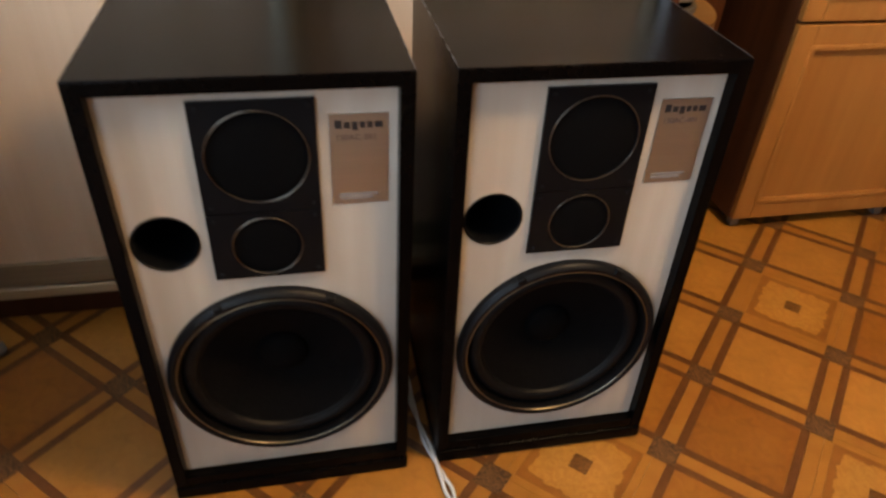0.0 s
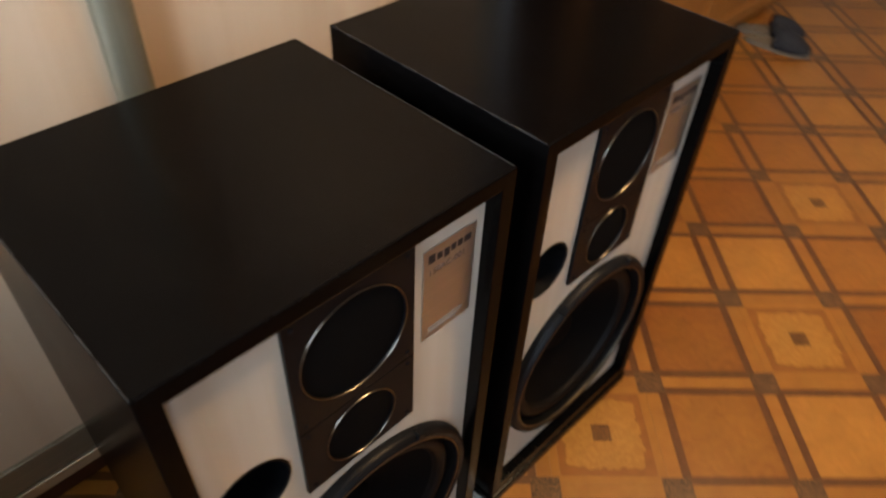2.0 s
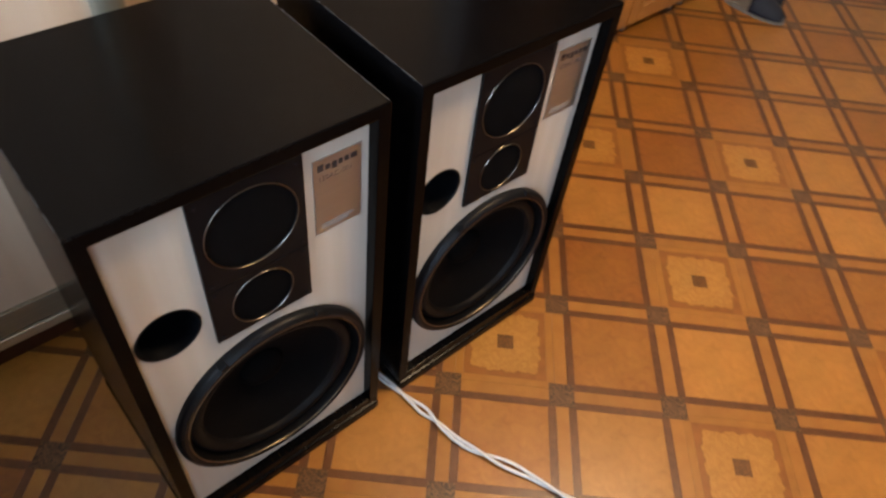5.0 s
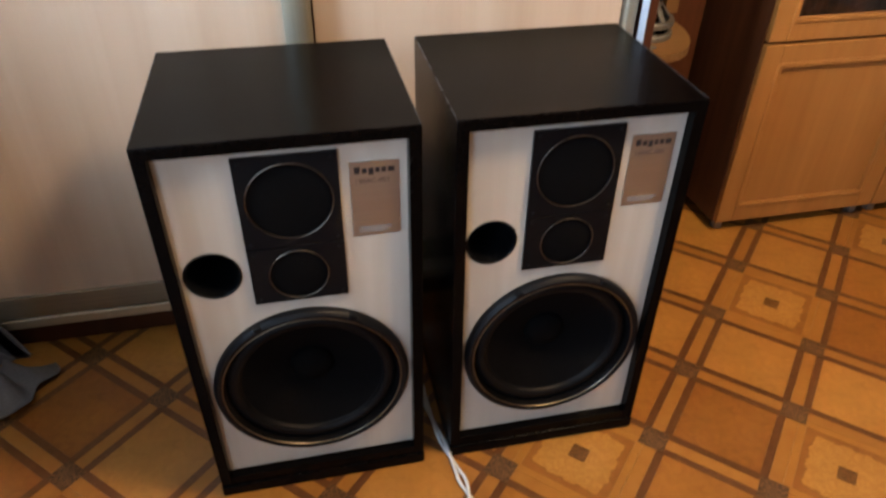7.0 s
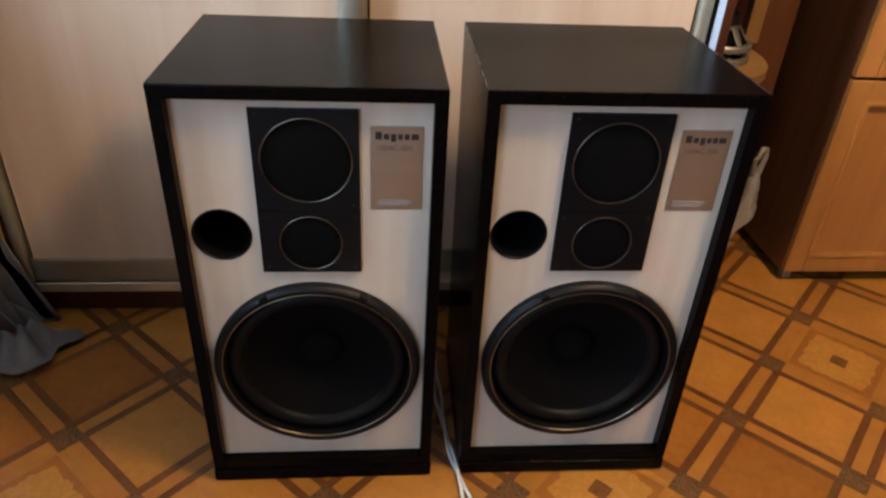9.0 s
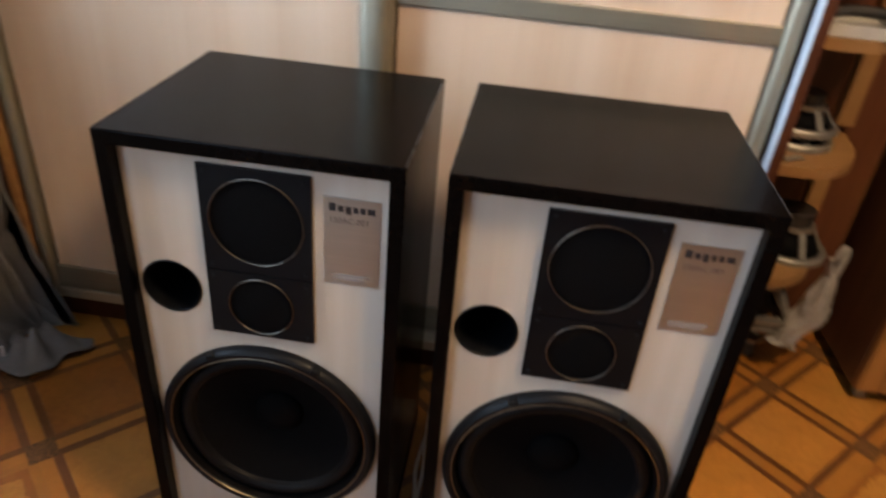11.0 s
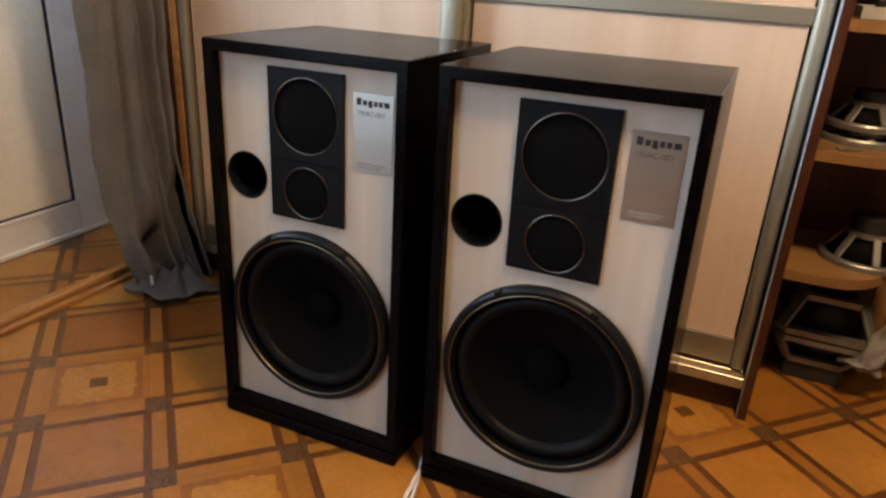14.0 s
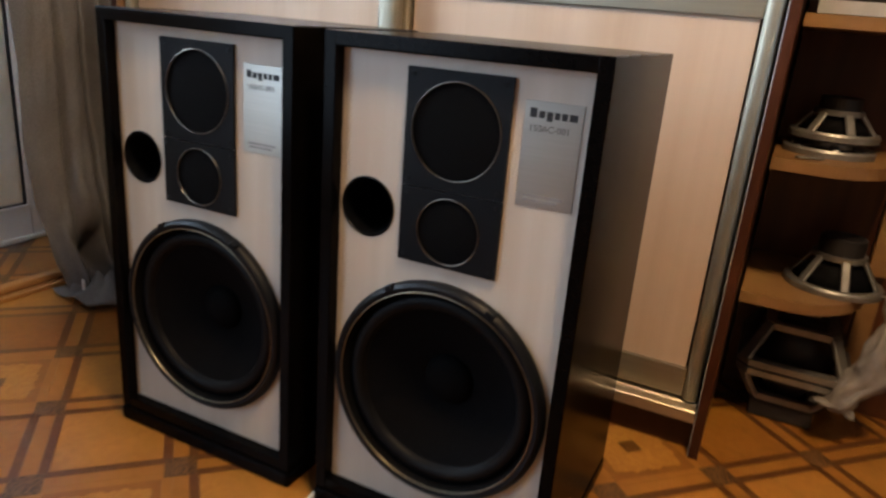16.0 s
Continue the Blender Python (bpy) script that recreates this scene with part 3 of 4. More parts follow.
def grey_fold(u, v):
    z = 2.42 * v
    low = max(0.0, 1 - z / 0.45)
    y = 0.245 + 0.272 * u + 0.060 * low ** 1.3 * (1 - u)
    sway = 0.05 * noise.noise((0.4, z * 1.1, 4.4))
    # a broad creased fall, a deep groove, then narrow pleats by the wardrobe
    x = -0.602 + 0.03 * u + 0.030 * math.sin(math.pi * min(1, u / 0.60)) + 0.006 * math.sin(19 * u + 2 * sway) * (1 - u)
    groove = 0.64 + sway - 0.07 * min(1, z) + 0.05 * low
    x -= 0.13 * bell(u, groove, 0.030) * (0.55 + 0.45 * min(1, z / 0.5))
    if u > groove:
        k = (u - groove) / (1 - groove)
        x += 0.020 * math.sin(2 * math.pi * (3.2 * k + 0.25 * math.sin(3.1 * z))) * min(1, 4 * k)
    x -= 0.020 * bell(u, 0.27 + sway + 0.05 * math.sin(2.6 * z), 0.030) * min(1, z / 0.3)
    # slack creases running across the fall
    cr = noise.noise((u * 3.0 + 1.5 * z, z * 7.5 - 4 * u, 6.1))
    x += 0.016 * noise.noise((u * 5, z * 2.2, 6.1)) + 0.012 * (abs(cr) - 0.2) * min(1, z / 0.2) + 0.004 * noise.noise((u * 14, z * 11, 2.1))
    # the foot turns in under an overhanging fold and trails out again
    x += low ** 2 * (0.035 + 0.06 * u) + 0.024 * low * noise.noise((u * 8, z * 9, 9.0))
    x -= 0.15 * bell(u, 0.45, 0.13) * bell(z, 0.080, 0.085)
    x -= 0.10 * bell(u, 0.80, 0.05) * bell(z, 0.15, 0.12)
    y += 0.014 * noise.noise((u * 4, z * 2.1, 5.2)) + 0.018 * low * noise.noise((u * 6, z * 9, 3.0))
    return Vector((x, min(y, 0.478), max(z, 0.005 + 0.004 * (1 + math.sin(23 * u)))))


cloth("grey_curtain", grey_fold, GREY_CLOTH, "crumpled dark grey cloth curtain trailing on the floor")


def hem_fold(u, v):
    a = -2.25 + 2.65 * u
    r = (0.05 + 0.095 * v) * (1 + 0.12 * math.sin(5 * a) + 0.10 * noise.noise((u * 5, 2, 0)))
    return Vector((-0.525 + r * math.cos(a) * 0.90, 0.388 + r * math.sin(a) * 0.74, 0.010 + 0.05 * (1 - v) ** 2 + 0.009 * (1 + math.sin(9 * a + 3 * v)) * (1 - 0.5 * v)))


hem = bmesh.new()
g = [[hem.verts.new(hem_fold(i / 40, j / 12)) for i in range(41)] for j in range(13)]
for j in range(12):
    for i in range(40):
        hem.faces.new((g[j][i], g[j][i + 1], g[j + 1][i + 1], g[j + 1][i]))
hem_ob = part("trailing_hem", hem, GREY_CLOTH, bpy.data.objects["grey_curtain"], "hem lying on the floor", smooth=True)
hem_ob.modifiers.new("cloth", "SOLIDIFY").thickness = 0.003
part("care_tag", box(-0.533, -0.524, 0.318, 0.321, 0.030, 0.058), CABLE, bpy.data.objects["grey_curtain"], "small white sewn tag")


def cream_fold(u, v):
    z = 0.010 + 2.40 * v
    y = -0.300 - 0.52 * u
    # one flat fall by the door, a sharp crease, then a fuller one in front of it
    crease = 0.235 + 0.02 * math.sin(2.2 * z) + 0.05 * min(1, z)
    x = -0.497 - 0.050 * min(1, u / crease) + 0.018 * math.sin(math.pi * min(1, u / crease))
    if u > crease:
        k = (u - crease) / (1 - crease)
        x += 0.125 * math.sin(math.pi * min(1, 1.55 * k) * 0.5) ** 0.6 - 0.05 * max(0, k - 0.55) * math.sin(9 * k)
    x -= 0.030 * bell(u, crease, 0.020)
    x += 0.012 * noise.noise((u * 6, z * 2.2, 2.2)) + 0.006 * noise.noise((u * 13, z * 5, 7.2))
    # the hem sags and bunches
    low = max(0.0, 1 - z / 0.30)
    x += 0.022 * low * noise.noise((u * 7, z * 9, 1.4))
    y -= 0.040 * min(1, z / 0.9) * (1 - u) - 0.012 * low * noise.noise((u * 9, z * 8, 4.0))
    return Vector((x, y, z + 0.012 * math.sin(11 * u) * (1 - v) + 0.016 * bell(u, 0.26, 0.06) * low + 0.012))


cloth("cream_curtain", cream_fold, CREAM_CLOTH, "long cream cloth curtain hanging in soft folds")


# ---- wall cabinets along the north wall ----
def framed_front(name, x0, x1, z0, z1, y, parent, handle=None, glazed=False):
    """A door or drawer front: bevelled frame with a sunk panel."""
    d = new(name)
    d.parent = parent
    f = 0.052
    for nm, a in (("stile", (x0, x0 + f, z0, z1)), ("stile", (x1 - f, x1, z0, z1)), ("rail", (x0 + f, x1 - f, z0, z0 + f)), ("rail", (x0 + f, x1 - f, z1 - f, z1))):
        part(nm, box(a[0], a[1], y - 0.020, y, a[2], a[3], 0.004), ALDER, d)
    for nm, a in (("moulding", (x0 + f - 0.004, x0 + f + 0.010, z0 + f, z1 - f)), ("moulding", (x1 - f - 0.010, x1 - f + 0.004, z0 + f, z1 - f)),
                  ("moulding", (x0 + f, x1 - f, z0 + f - 0.004, z0 + f + 0.010)), ("moulding", (x0 + f, x1 - f, z1 - f - 0.010, z1 - f + 0.004))):
        part(nm, box(a[0], a[1], y - 0.0245, y - 0.008, a[2], a[3], 0.004), ALDER, d)
    if glazed:
        part("pane", box(x0 + f, x1 - f, y - 0.011, y - 0.007, z0 + f, z1 - f), GLASS, d, "clear glass pane")
    else:
        part("panel", box(x0 + f, x1 - f, y - 0.010, y - 0.002, z0 + f, z1 - f), ALDER, d)
    if handle:
        hx, hz = handle
        bm = tube(smooth_line([(hx - 0.045, y - 0.008, hz), (hx - 0.040, y - 0.030, hz - 0.004), (hx, y - 0.036, hz - 0.008), (hx + 0.040, y - 0.030, hz - 0.004), (hx + 0.045, y - 0.008, hz)], 5), 0.007, 8)
        part("handle", bm, PROFILE, d, "dull brass bow handle", smooth=True)
    return d


YF = 0.662


def cabinet_body(name, x0, x1, label):
    c = thing(name, pose(-0.001, -0.014, 0), label, "cabinet", "row of wall cabinets")
    part("side_panel", box(x0, x0 + 0.018, YF, 1.112, 0.036, 2.1, 0.001), BROWN, c, "dark brown side")
    part("side_panel", box(x1 - 0.018, x1, YF, 1.112, 0.036, 2.1, 0.001), BROWN, c, "dark brown side")
    part("base_board", box(x0 + 0.019, x1 - 0.019, YF + 0.002, 1.09, 0.036, 0.056), BROWN, c)
    part("middle_board", box(x0 + 0.019, x1 - 0.019, YF + 0.002, 1.09, 0.578, 0.596), BROWN, c)
    part("upper_board", box(x0 + 0.019, x1 - 0.019, YF + 0.03, 1.09, 0.98, 0.996), BROWN, c)
    part("top_board", box(x0 + 0.019, x1 - 0.019, YF + 0.002, 1.09, 2.08, 2.1), BROWN, c)
    part("back_board", box(x0 + 0.019, x1 - 0.019, 1.092, 1.112, 0.04, 2.1), BROWN, c)
    part("kick_board", box(x0 + 0.03, x1 - 0.03, YF + 0.06, YF + 0.075, 0.001, 0.0355), DARK, c, "dark recessed kick board")
    for x in (x0 + 0.02, x1 - 0.045):
        part("foot", box(x, x + 0.025, YF + 0.004, YF + 0.03, 0.0, 0.0355, 0.004), CAST, c, "small grey metal foot")
    return c


c1 = cabinet_body("bookcase_cabinet", 1.414, 1.952, "alder fronted cabinet with glazed top and dark brown sides")
framed_front("lower_door", 1.416, 1.950, 0.040, 0.583, YF, c1)
framed_front("glazed_door", 1.416, 1.950, 0.591, 2.09, YF, c1, glazed=True)
c2 = cabinet_body("narrow_cabinet", 1.955, 2.300, "narrow alder fronted cabinet with a panelled door")
framed_front("lower_door", 1.957, 2.298, 0.040, 0.583, YF, c2)
framed_front("glazed_door", 1.957, 2.298, 0.591, 2.09, YF, c2, glazed=True)
c3 = cabinet_body("drawer_cabinet", 2.303, 2.900, "alder fronted chest with wide drawers and bow handles")
framed_front("drawer_front", 2.305, 2.898, 0.040, 0.305, YF, c3, handle=(2.52, 0.175))
framed_front("drawer_front", 2.305, 2.898, 0.309, 0.583, YF, c3, handle=(2.52, 0.45))
framed_front("glazed_door", 2.305, 2.898, 0.591, 2.09, YF, c3, glazed=True)

# books behind the glass
rng = random.Random(4)
x = 1.45
while x < 1.92:
    w, h = rng.uniform(0.016, 0.036), rng.uniform(0.20, 0.29)
    tagged(part("book", box(x, x + w - 0.001, YF + 0.07, YF + 0.22, 0.5965, 0.5965 + h, 0.002, 1), BOOK), "dark book standing upright behind the cabinet glass", "book", "books behind glass")
    x += w

# ---- bare drivers stored on the shelves ----
def bare_driver(place, R, h, ribs, label):
    """A loudspeaker driver lying face down: rim, spokes and magnet on top."""
    t = thing("bare_driver", place, label, "loudspeaker driver", "stored drivers")
    rim = [(R, 0.0), (R, -0.010), (R * 0.97, -0.014), (R * 0.84, -0.014), (R * 0.82, -0.008), (R * 0.82, 0.0)]
    bm = lathe(rim, 48, (0, 0, 0), True)
    bm.transform(Matrix.Rotation(radians(-90), 4, "X"))
    part("rim", bm, CAST, t, "dull cast aluminium rim")
    rt = R * 0.50
    zt = h * 0.62
    for k in range(ribs):
        a = 2 * math.pi * (k + 0.5) / ribs
        p0, p1 = Vector((R * 0.86 * math.cos(a), R * 0.86 * math.sin(a), 0.012)), Vector((rt * math.cos(a), rt * math.sin(a), zt))
        d = (p1 - p0)
        # align the rib's flat side with the rim
        side = Vector((-math.sin(a), math.cos(a), 0))
        zax = d.normalized()
        yax = zax.cross(side)
        m = Matrix((( side.x, yax.x, zax.x, p0.x), (side.y, yax.y, zax.y, p0.y), (side.z, yax.z, zax.z, p0.z), (0, 0, 0, 1)))
        part("spoke", box(-0.008, 0.008, -0.0035, 0.0035, 0, d.length, 0.002, 1, turn=m), CAST, t)
    bm = lathe([(rt + 0.004, -zt + 0.004), (rt + 0.004, -zt - 0.006), (0, -zt - 0.006), (0, -zt + 0.004)], 40)
    bm.transform(Matrix.Rotation(radians(-90), 4, "X"))
    part("top_ring", bm, CAST, t)
    bm = lathe([(0, -0.004), (R * 0.80, -0.004), (R * 0.62, -h * 0.36), (rt * 0.7, -zt + 0.002), (0, -zt + 0.002)], 40)
    bm.transform(Matrix.Rotation(radians(-90), 4, "X"))
    part("cone", bm, CONE, t, "black paper cone", smooth=True)
    rm = R * 0.46
    bm = lathe([(0, -zt - 0.006), (rm, -zt - 0.006), (rm, -h + 0.002), (rm - 0.003, -h), (0, -h)], 40)
    bm.transform(Matrix.Rotation(radians(-90), 4, "X"))
    part("magnet", bm, FERRITE, t, "black ferrite magnet")
    return t


bare_driver(pose(1.112, 0.745, 0.5975, 0, 0, 8), 0.082, 0.030, 6, "silver driver basket lying on the beech shelf under another")
bare_driver(pose(1.114, 0.745, 0.6285, 0, 0, 22), 0.080, 0.078, 6, "silver driver basket with black magnet stacked on another")
bare_driver(pose(1.180, 0.745, 0.3365, 0, 0, 12), 0.092, 0.105, 6, "silver driver basket with large black magnet on the beech shelf")


def squared_driver(place, label, s=0.105, h=0.085, flip=1):
    """A driver with a square chamfered basket; flip -1 turns it face up."""
    t = thing("square_driver", place, label, "loudspeaker driver", "stored drivers")

    def ring(r, w, z0, z1):
        bm = bmesh.new()
        def octo(q, z):
            c = q * 0.78
            return [bm.verts.new((x, y, z * flip)) for x, y in ((q, -c), (q, c), (c, q), (-c, q), (-q, c), (-q, -c), (-c, -q), (c, -q))]
        a, b, c, d = octo(r, z0), octo(r, z1), octo(r - w, z1), octo(r - w, z0)
        for p, q in ((a, b), (b, c), (c, d), (d, a)):
            for i in range(8):
                bm.faces.new((p[i], p[(i + 1) % 8], q[(i + 1) % 8], q[i]))
        return bm
    part("rim", ring(s, 0.024, 0.0, 0.014), CAST, t, "dull cast aluminium rim")
    part("top_ring", ring(s * 0.64, 0.020, h - 0.014, h), CAST, t)
    for k in range(4):
        a = k * math.pi / 2 + math.pi / 4
        p0, p1 = Vector((s * 1.24 * math.cos(a), s * 1.24 * math.sin(a), 0.008 * flip)), Vector((s * 0.80 * math.cos(a), s * 0.80 * math.sin(a), (h - 0.006) * flip))
        zax = (p1 - p0).normalized()
        side_ = Vector((-math.sin(a), math.cos(a), 0))
        side_ = (side_ - side_.dot(zax) * zax).normalized()
        yax = zax.cross(side_)
        m = Matrix(((side_.x, yax.x, zax.x, p0.x), (side_.y, yax.y, zax.y, p0.y), (side_.z, yax.z, zax.z, p0.z), (0, 0, 0, 1)))
        part("leg", box(-0.013, 0.013, -0.005, 0.005, 0, (p1 - p0).length, 0.002, 1, turn=m), CAST, t)
    bm = lathe([(0, -0.004), (s * 0.74, -0.004), (s * 0.40, -h + 0.012), (0, -h + 0.010)], 32)
    bm.transform(Matrix.Rotation(radians(-90 * flip), 4, "X"))
    part("cone", bm, FERRITE, t, "black inside", smooth=True)
    return t


squared_driver(pose(1.150, 0.815, 0.140, 2, 1, 1), "large silver square driver basket stacked face down on another", 0.112, 0.092)
squared_driver(pose(1.150, 0.815, 0.134, 2, 1, 1), "large silver square driver basket standing under another", 0.110, 0.086, -1)
# added block props up the drivers; dark colour stands for the shadow below
tagged(part("prop_block", box(1.085, 1.215, 0.755, 0.880, 0.0, 0.044, 0.006), DARK), "flat block added under the drivers, dark like the shadow there", "pad")

# small things on the upper shelf
tray = thing("plastic_tray", pose(1.11, 0.68, 0.847), "cloudy plastic tray with odds and ends on the shelf", "tray")
bm = box(-0.075, 0.095, -0.085, 0.085, 0, 0.003)
for a in ((-0.075, 0.095, -0.085, -0.082), (-0.075, 0.095, 0.082, 0.085), (-0.075, -0.072, -0.082, 0.082), (0.092, 0.095, -0.082, 0.082)):
    box(a[0], a[1], a[2], a[3], 0.003, 0.022, 0, 1, bm)
part("tray_body", bm, CLEAR, tray)
tool = thing("black_tool", pose(1.125, 0.665, 0.872, 0, 0, 14), "black hand tool lying across the plastic tray", "tool")
part("grip", tube(smooth_line([(-0.065, 0, 0.004), (-0.02, 0.004, 0.010), (0.04, -0.002, 0.008), (0.085, 0.004, 0.004)], 6), 0.011, 8), FERRITE, tool, smooth=True)
part("blade", box(0.07, 0.13, -0.004, 0.012, 0.0, 0.004, 0.001, 1), CAST, tool, "bright metal blade")
clip_ = thing("metal_bracket", pose(1.075, 0.62, 0.5985, 0, 0, 30), "small grey metal bracket lying on the beech shelf", "bracket")
part("plate", box(-0.02, 0.03, -0.008, 0.008, 0, 0.004, 0.001, 1), CAST, clip_)

# ---- plastic bag hanging off the shelf edge ----
def crumpled(spine, radii, flat, seed, n=48, per=9):
    """A loosely crumpled bag skin round a bent spine."""
    bm = bmesh.new()
    line = smooth_line(spine, per)
    rows = []
    for j, p in enumerate(line):
        v = j / (len(line) - 1)
        k = v * (len(radii) - 1)
        a0 = min(int(k), len(radii) - 2)
        rad = radii[a0] + (radii[a0 + 1] - radii[a0]) * (k - a0)
        ring = []
        for i in range(n):
            a = 2 * math.pi * i / n
            q = rad * (1 + 0.45 * noise.noise((1.6 * math.cos(a), 1.6 * math.sin(a), 5 * v + seed)) + 0.22 * abs(noise.noise((4 * math.cos(a), 4 * math.sin(a), 9 * v + seed))))
            ring.append(bm.verts.new((p.x + q * math.cos(a), p.y + flat * q * math.sin(a), p.z + 0.25 * q * noise.noise((3 * math.cos(a), 2 * v, seed)))))
        rows.append(ring)
    for a, b in zip(rows, rows[1:]):
        for i in range(n):
            bm.faces.new((a[i], a[(i + 1) % n], b[(i + 1) % n], b[i]))
    bm.faces.new(rows[0][::-1]), bm.faces.new(rows[-1])
    return bm


bag = thing("plastic_bag", Matrix(), "crumpled thin white plastic bag hanging from the shelf edge", "bag")
part("pouch", crumpled([(1.244, 0.705, 0.090), (1.252, 0.705, 0.125), (1.280, 0.710, 0.175), (1.294, 0.715, 0.235), (1.297, 0.715, 0.30)], (0.022, 0.030, 0.038, 0.030, 0.010), 0.7, 2.0), BAG, bag, smooth=True)
part("knot", crumpled([(1.207, 0.685, 0.112), (1.227, 0.690, 0.105), (1.254, 0.700, 0.098), (1.272, 0.700, 0.080)], (0.010, 0.022, 0.016, 0.007), 0.8, 7.0, 28, 6), BAG, bag, smooth=True)
for pts in ([(1.294, 0.715, 0.285), (1.278, 0.700, 0.325), (1.272, 0.690, 0.350), (1.265, 0.685, 0.352)],
            [(1.300, 0.718, 0.285), (1.312, 0.720, 0.325), (1.309, 0.715, 0.365), (1.297, 0.710, 0.372), (1.287, 0.705, 0.345)]):
    part("handle", crumpled(pts, (0.010, 0.0075, 0.006, 0.007, 0.006), 0.8, 1.0, 14, 6), BAG, bag, "twisted bag handle", smooth=True)


# ---- slippers by the cabinets ----
def slipper(place, label):
    t = thing("slipper", place, label, "slipper", "pair of slippers")
    def outline(u):
        a = 2 * math.pi * u
        return Vector((0.125 * math.cos(a), (0.043 + 0.008 * math.cos(a)) * math.sin(a), 0))
    bm = bmesh.new()
    lo = [bm.verts.new(outline(i / 40)) for i in range(40)]
    up = [bm.verts.new(outline(i / 40) * 0.97 + Vector((0, 0, 0.018))) for i in range(40)]
    for i in range(40):
        bm.faces.new((lo[i], lo[(i + 1) % 40], up[(i + 1) % 40], up[i]))
    bm.faces.new(lo[::-1]), bm.faces.new(up)
    part("sole", bm, SOLE, t, "pale moulded sole")
    bm = bmesh.new()
    rows = []
    for j in range(13):
        u = j / 12
        x = -0.01 + 0.128 * u
        w = (0.046 + 0.006 * u) * math.sqrt(max(0.0, 1 - (max(0, x - 0.02) / 0.107) ** 2)) + 0.002
        hgt = 0.052 * (1 - u ** 2.2) + 0.012
        rows.append([bm.verts.new((x, w * math.cos(math.pi * k / 14), 0.016 + hgt * math.sin(math.pi * k / 14))) for k in range(15)])
    for a, b in zip(rows, rows[1:]):
        for k in range(14):
            bm.faces.new((a[k], a[k + 1], b[k + 1], b[k]))
    up_ = part("upper", bm, NAVY, t, "dark navy cloth upper", smooth=True)
    up_.modifiers.new("cloth", "SOLIDIFY").thickness = 0.004
    return t


slipper(pose(2.64, 0.53, 0, 0, 0, -62), "dark navy slipper with pale sole on the linoleum")
slipper(pose(2.55, 0.465, 0, 0, 0, -80), "dark navy slipper with pale sole on the linoleum")
slipper(pose(2.08, -0.80, 0, 0, 0, 20), "dark slipper lying apart on the linoleum")

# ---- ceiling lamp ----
lamp = thing("ceiling_lamp", pose(1.26, -0.47, 0), "ceiling lamp out of view with an added white shade", "lamp")
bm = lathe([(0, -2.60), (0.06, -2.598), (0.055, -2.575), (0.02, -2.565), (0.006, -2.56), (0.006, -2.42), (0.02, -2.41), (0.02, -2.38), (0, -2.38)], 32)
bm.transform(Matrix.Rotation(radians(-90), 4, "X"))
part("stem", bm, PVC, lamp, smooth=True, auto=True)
# unseen shade, put in to keep the bulb's light off the ceiling
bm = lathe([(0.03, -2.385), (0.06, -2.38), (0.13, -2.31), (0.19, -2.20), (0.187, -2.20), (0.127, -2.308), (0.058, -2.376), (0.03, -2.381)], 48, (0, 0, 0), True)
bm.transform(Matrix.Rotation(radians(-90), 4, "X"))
part("shade", bm, PVC, lamp, "unseen white metal shade, added to shield the ceiling", smooth=True, auto=True)

# ---- printed linoleum squares ----
OX, OY, ST = 0.5478, -0.0489, 0.17152
PER = ST * math.sqrt(2)
TURN = Matrix.Rotation(radians(45 + 0.58), 4, "Z")
INNER, LINE, KNOT = 0.1817, 0.0166, 0.0545
CELL = INNER + 2 * LINE
ORNATE = {(2, -3), (4, -1), (1, 0), (5, -4), (7, 0), (8, -3), (-2, -1), (-5, 0), (2, 3), (5, 2), (8, 3)}
DEEP = {(5, -2), (3, 0), (6, 1), (-5, 2), (-6, 1)}
PALE = {(4, -3), (1, -2), (7, -2)}


def plate_mesh(name, w, d, mat, hole=None, top=0.0):
    """A thin sheet piece lying with its face at floor level; hole: inner size of a frame."""
    bm = bmesh.new()
    def loop(a, b, z):
        return [bm.verts.new((x * a / 2, y * b / 2, z)) for x, y in ((-1, -1), (1, -1), (1, 1), (-1, 1))]
    o1, o0 = loop(w, d, top), loop(w, d, -0.004)
    for i in range(4):
        bm.faces.new((o0[i], o0[(i + 1) % 4], o1[(i + 1) % 4], o1[i]))
    if hole:
        n1, n0 = loop(hole, hole, top), loop(hole, hole, -0.004)
        for i in range(4):
            bm.faces.new((o1[i], o1[(i + 1) % 4], n1[(i + 1) % 4], n1[i]))
            bm.faces.new((n1[i], n1[(i + 1) % 4], n0[(i + 1) % 4], n0[i]))
    else:
        bm.faces.new(o1)
    bmesh.ops.recalc_face_normals(bm, faces=bm.faces)
    me = bpy.data.meshes.new(name)
    bm.to_mesh(me)
    bm.free()
    me.materials.append(mat)
    return me


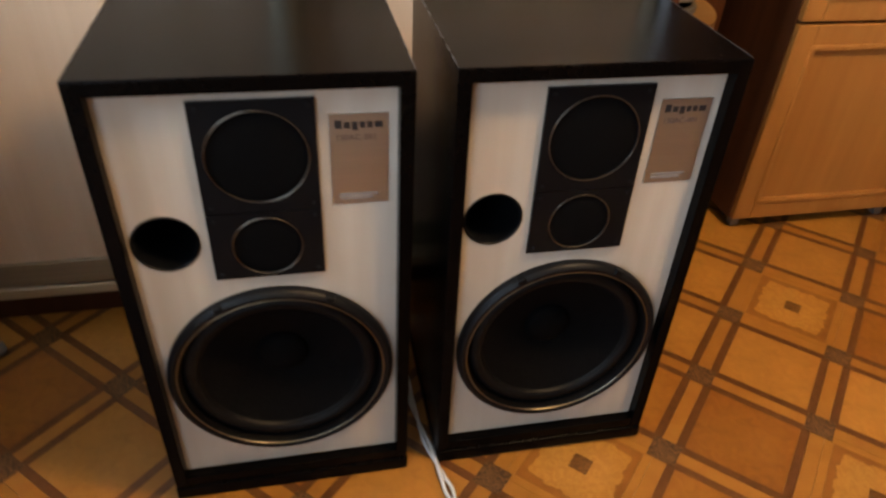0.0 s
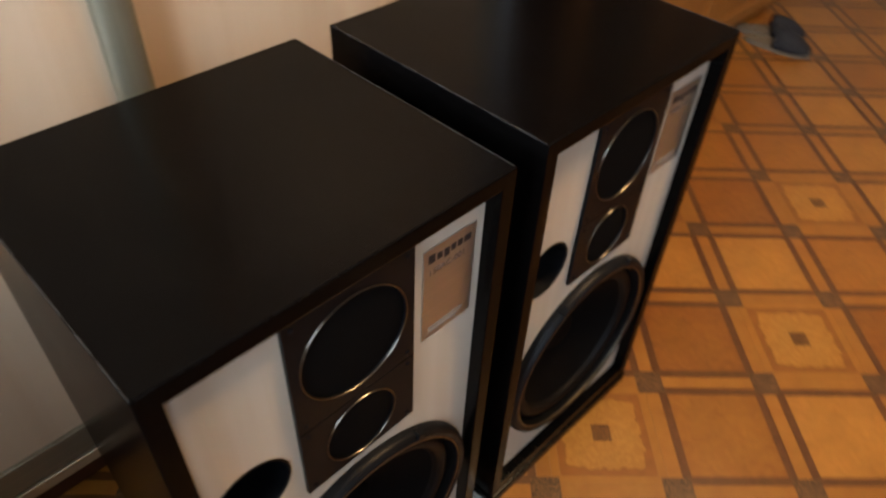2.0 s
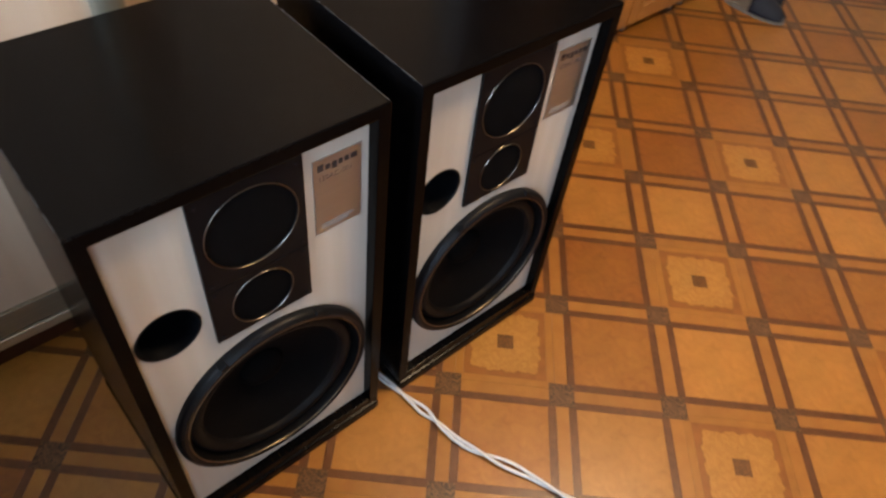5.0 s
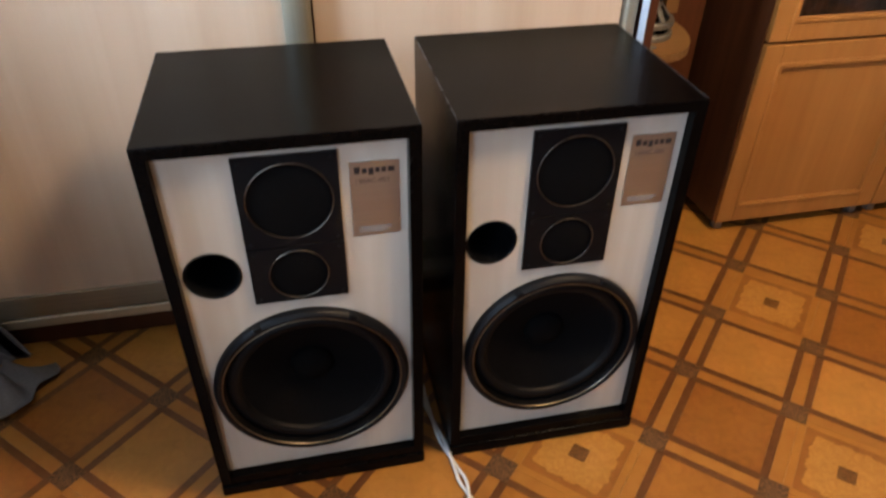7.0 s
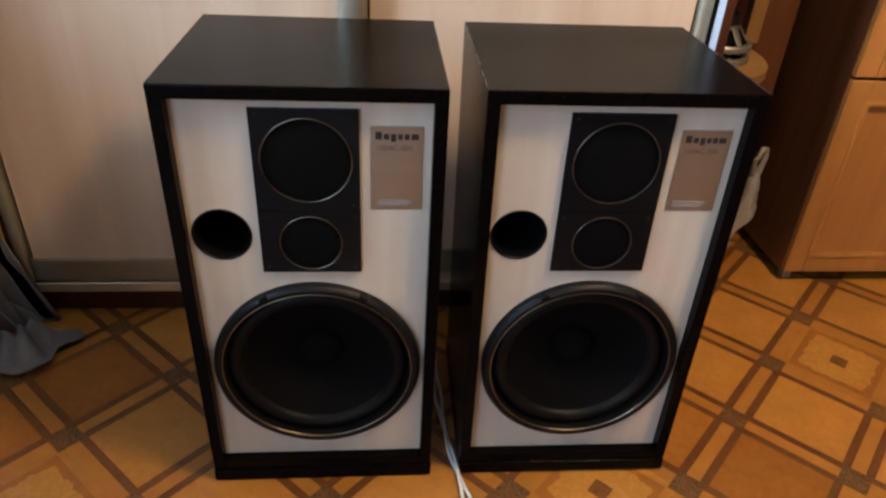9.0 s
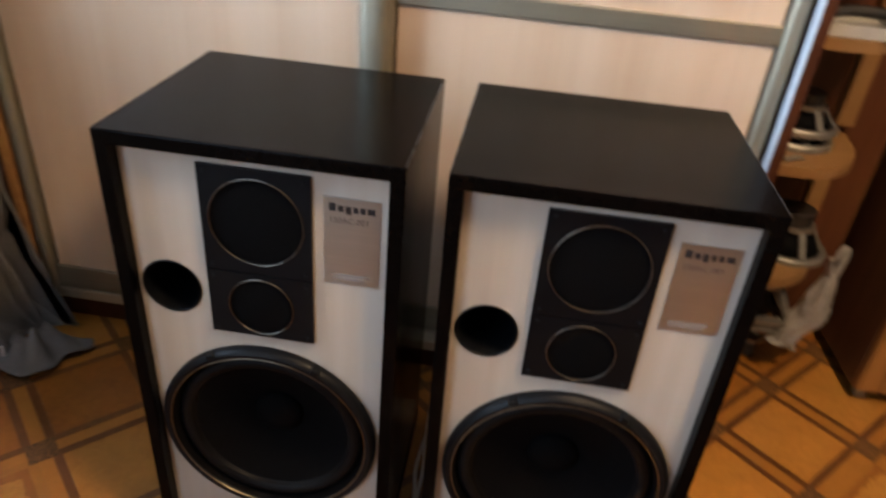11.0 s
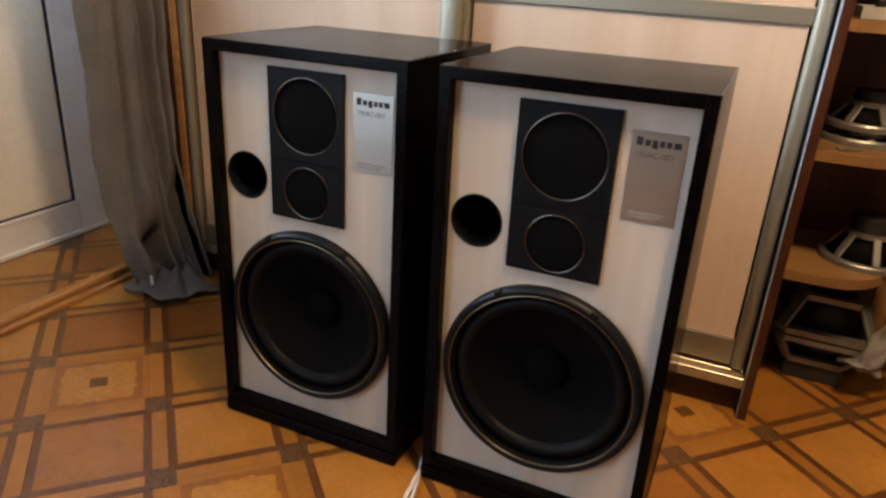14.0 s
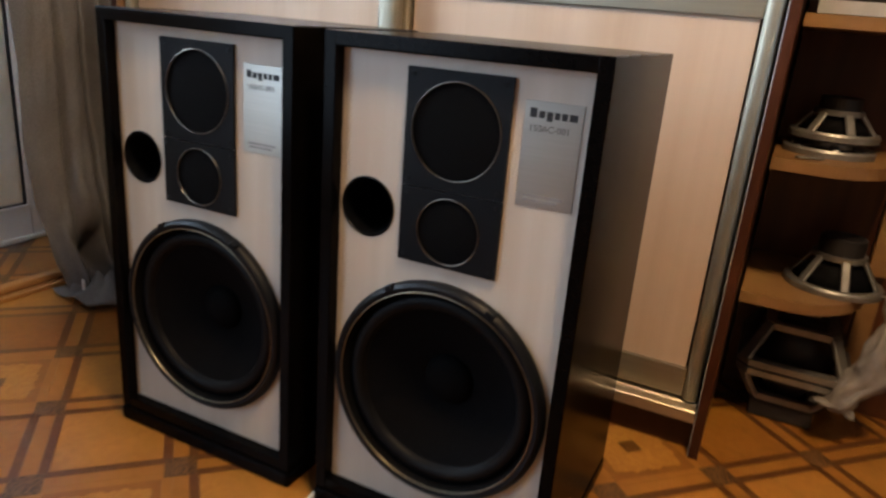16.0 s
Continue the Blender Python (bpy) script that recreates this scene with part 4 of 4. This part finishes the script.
def lace_mesh(name, half, mat, top):
    """A lobed square, like the edge of a doily."""
    bm = bmesh.new()
    ring = []
    for i in range(96):
        a = 2 * math.pi * i / 96
        q = half / max(abs(math.cos(a)), abs(math.sin(a))) ** 0.85
        q *= 1 + 0.035 * math.sin(12 * a) + 0.025 * math.sin(28 * a + 1)
        ring.append((q * math.cos(a), q * math.sin(a)))
    up = [bm.verts.new((x, y, top)) for x, y in ring]
    lo = [bm.verts.new((x, y, 0.0)) for x, y in ring]
    mid = bm.verts.new((0, 0, top))
    for i in range(96):
        bm.faces.new((up[i], up[(i + 1) % 96], mid))
        bm.faces.new((lo[i], lo[(i + 1) % 96], up[(i + 1) % 96], up[i]))
    bmesh.ops.recalc_face_normals(bm, faces=bm.faces)
    me = bpy.data.meshes.new(name)
    bm.to_mesh(me)
    bm.free()
    me.materials.append(mat)
    return me


G = 0.0004
SW = PER - CELL
cell_mesh = {k: plate_mesh("parquet_square", INNER - G, INNER - G, m) for k, m in (("l", L_LIGHT), ("m", L_MID), ("d", L_DEEP), ("o", L_FRAME))}
frame_mesh = {False: plate_mesh("inlay_frame", CELL - G, CELL - G, L_DARK, INNER), True: plate_mesh("inlay_frame", CELL - G, CELL - G, L_STRIP, INNER)}
strip_mesh = plate_mesh("light_strip", CELL - G, SW - G, L_STRIP)
knot_mesh = plate_mesh("knot_square", KNOT, KNOT, L_NODE, top=0.0004)
lace = lace_mesh("lace_inlay", 0.076, L_ORN, 0.0003)
dot_mesh = plate_mesh("centre_square", 0.036, 0.036, L_DOT, top=0.0006)
rest = {}


def lay(name, me, x, y, near, m):
    if near:
        ob = new(name, me)
        ob.parent = floor
        ob.matrix_basis = m
    else:
        rest.setdefault(me, []).append(m)


def inside(x, y):
    return (X0 - 0.05 < x < X1 + 0.05 and Y0 < y < Y1) or (XN - 0.05 < x <= X0 and -0.55 < y < 0.68)


for p in range(-12, 20):
    for q in range(-21, 10):
        x, y = OX + ST * p - 0.0018 * q, OY + ST * q + 0.0018 * p
        if not inside(x, y):
            continue
        near = x < 2.75 and y > -1.25
        base_m = Matrix.Translation((x, y, 0)) @ TURN
        if (p + q) % 2 == 0:
            lay("knot_square", knot_mesh, x, y, near, base_m)
            continue
        k = (p, q)
        hsh = (p * 7 + q * 13 + (p * q) % 5) % 7
        kind = "o" if k in ORNATE else "d" if k in DEEP else "l" if k in PALE else ("l", "m", "m", "l", "m", "m", "l")[hsh]
        if hsh == 2 and (not near or x > 2.1):
            kind = "o"
        lay("parquet_square", cell_mesh[kind], x, y, near, base_m)
        lay("inlay_frame", frame_mesh[kind == "o"], x, y, near, base_m)
        if kind == "o":
            lay("lace_inlay", lace, x, y, near, base_m)
            lay("centre_square", dot_mesh, x, y, near, base_m)
        for s in (1, 0):
            # the strips on two sides of each square
            off = TURN @ Vector((0, PER / 2, 0) if s else (PER / 2, 0, 0))
            m = Matrix.Translation((x + off.x, y + off.y, 0)) @ TURN @ (Matrix() if s else Matrix.Rotation(radians(90), 4, "Z"))
            lay("light_strip", strip_mesh, x, y, near, m)
verts, faces, mats, idx = [], [], [], []
for me, ms in rest.items():
    mi = len(mats)
    mats.append(me.materials[0])
    for m in ms:
        o = len(verts)
        verts += [tuple(m @ v.co) for v in me.vertices]
        faces += [tuple(o + i for i in f.vertices) for f in me.polygons]
        idx += [mi] * len(me.polygons)
far = bpy.data.meshes.new("far_linoleum")
far.from_pydata(verts, [], faces)
for m in mats:
    far.materials.append(m)
far.polygons.foreach_set("material_index", idx)
fo = new("far_linoleum", far)
fo.parent = floor
tagged(fo, "rest of the printed linoleum", kind="stuff")
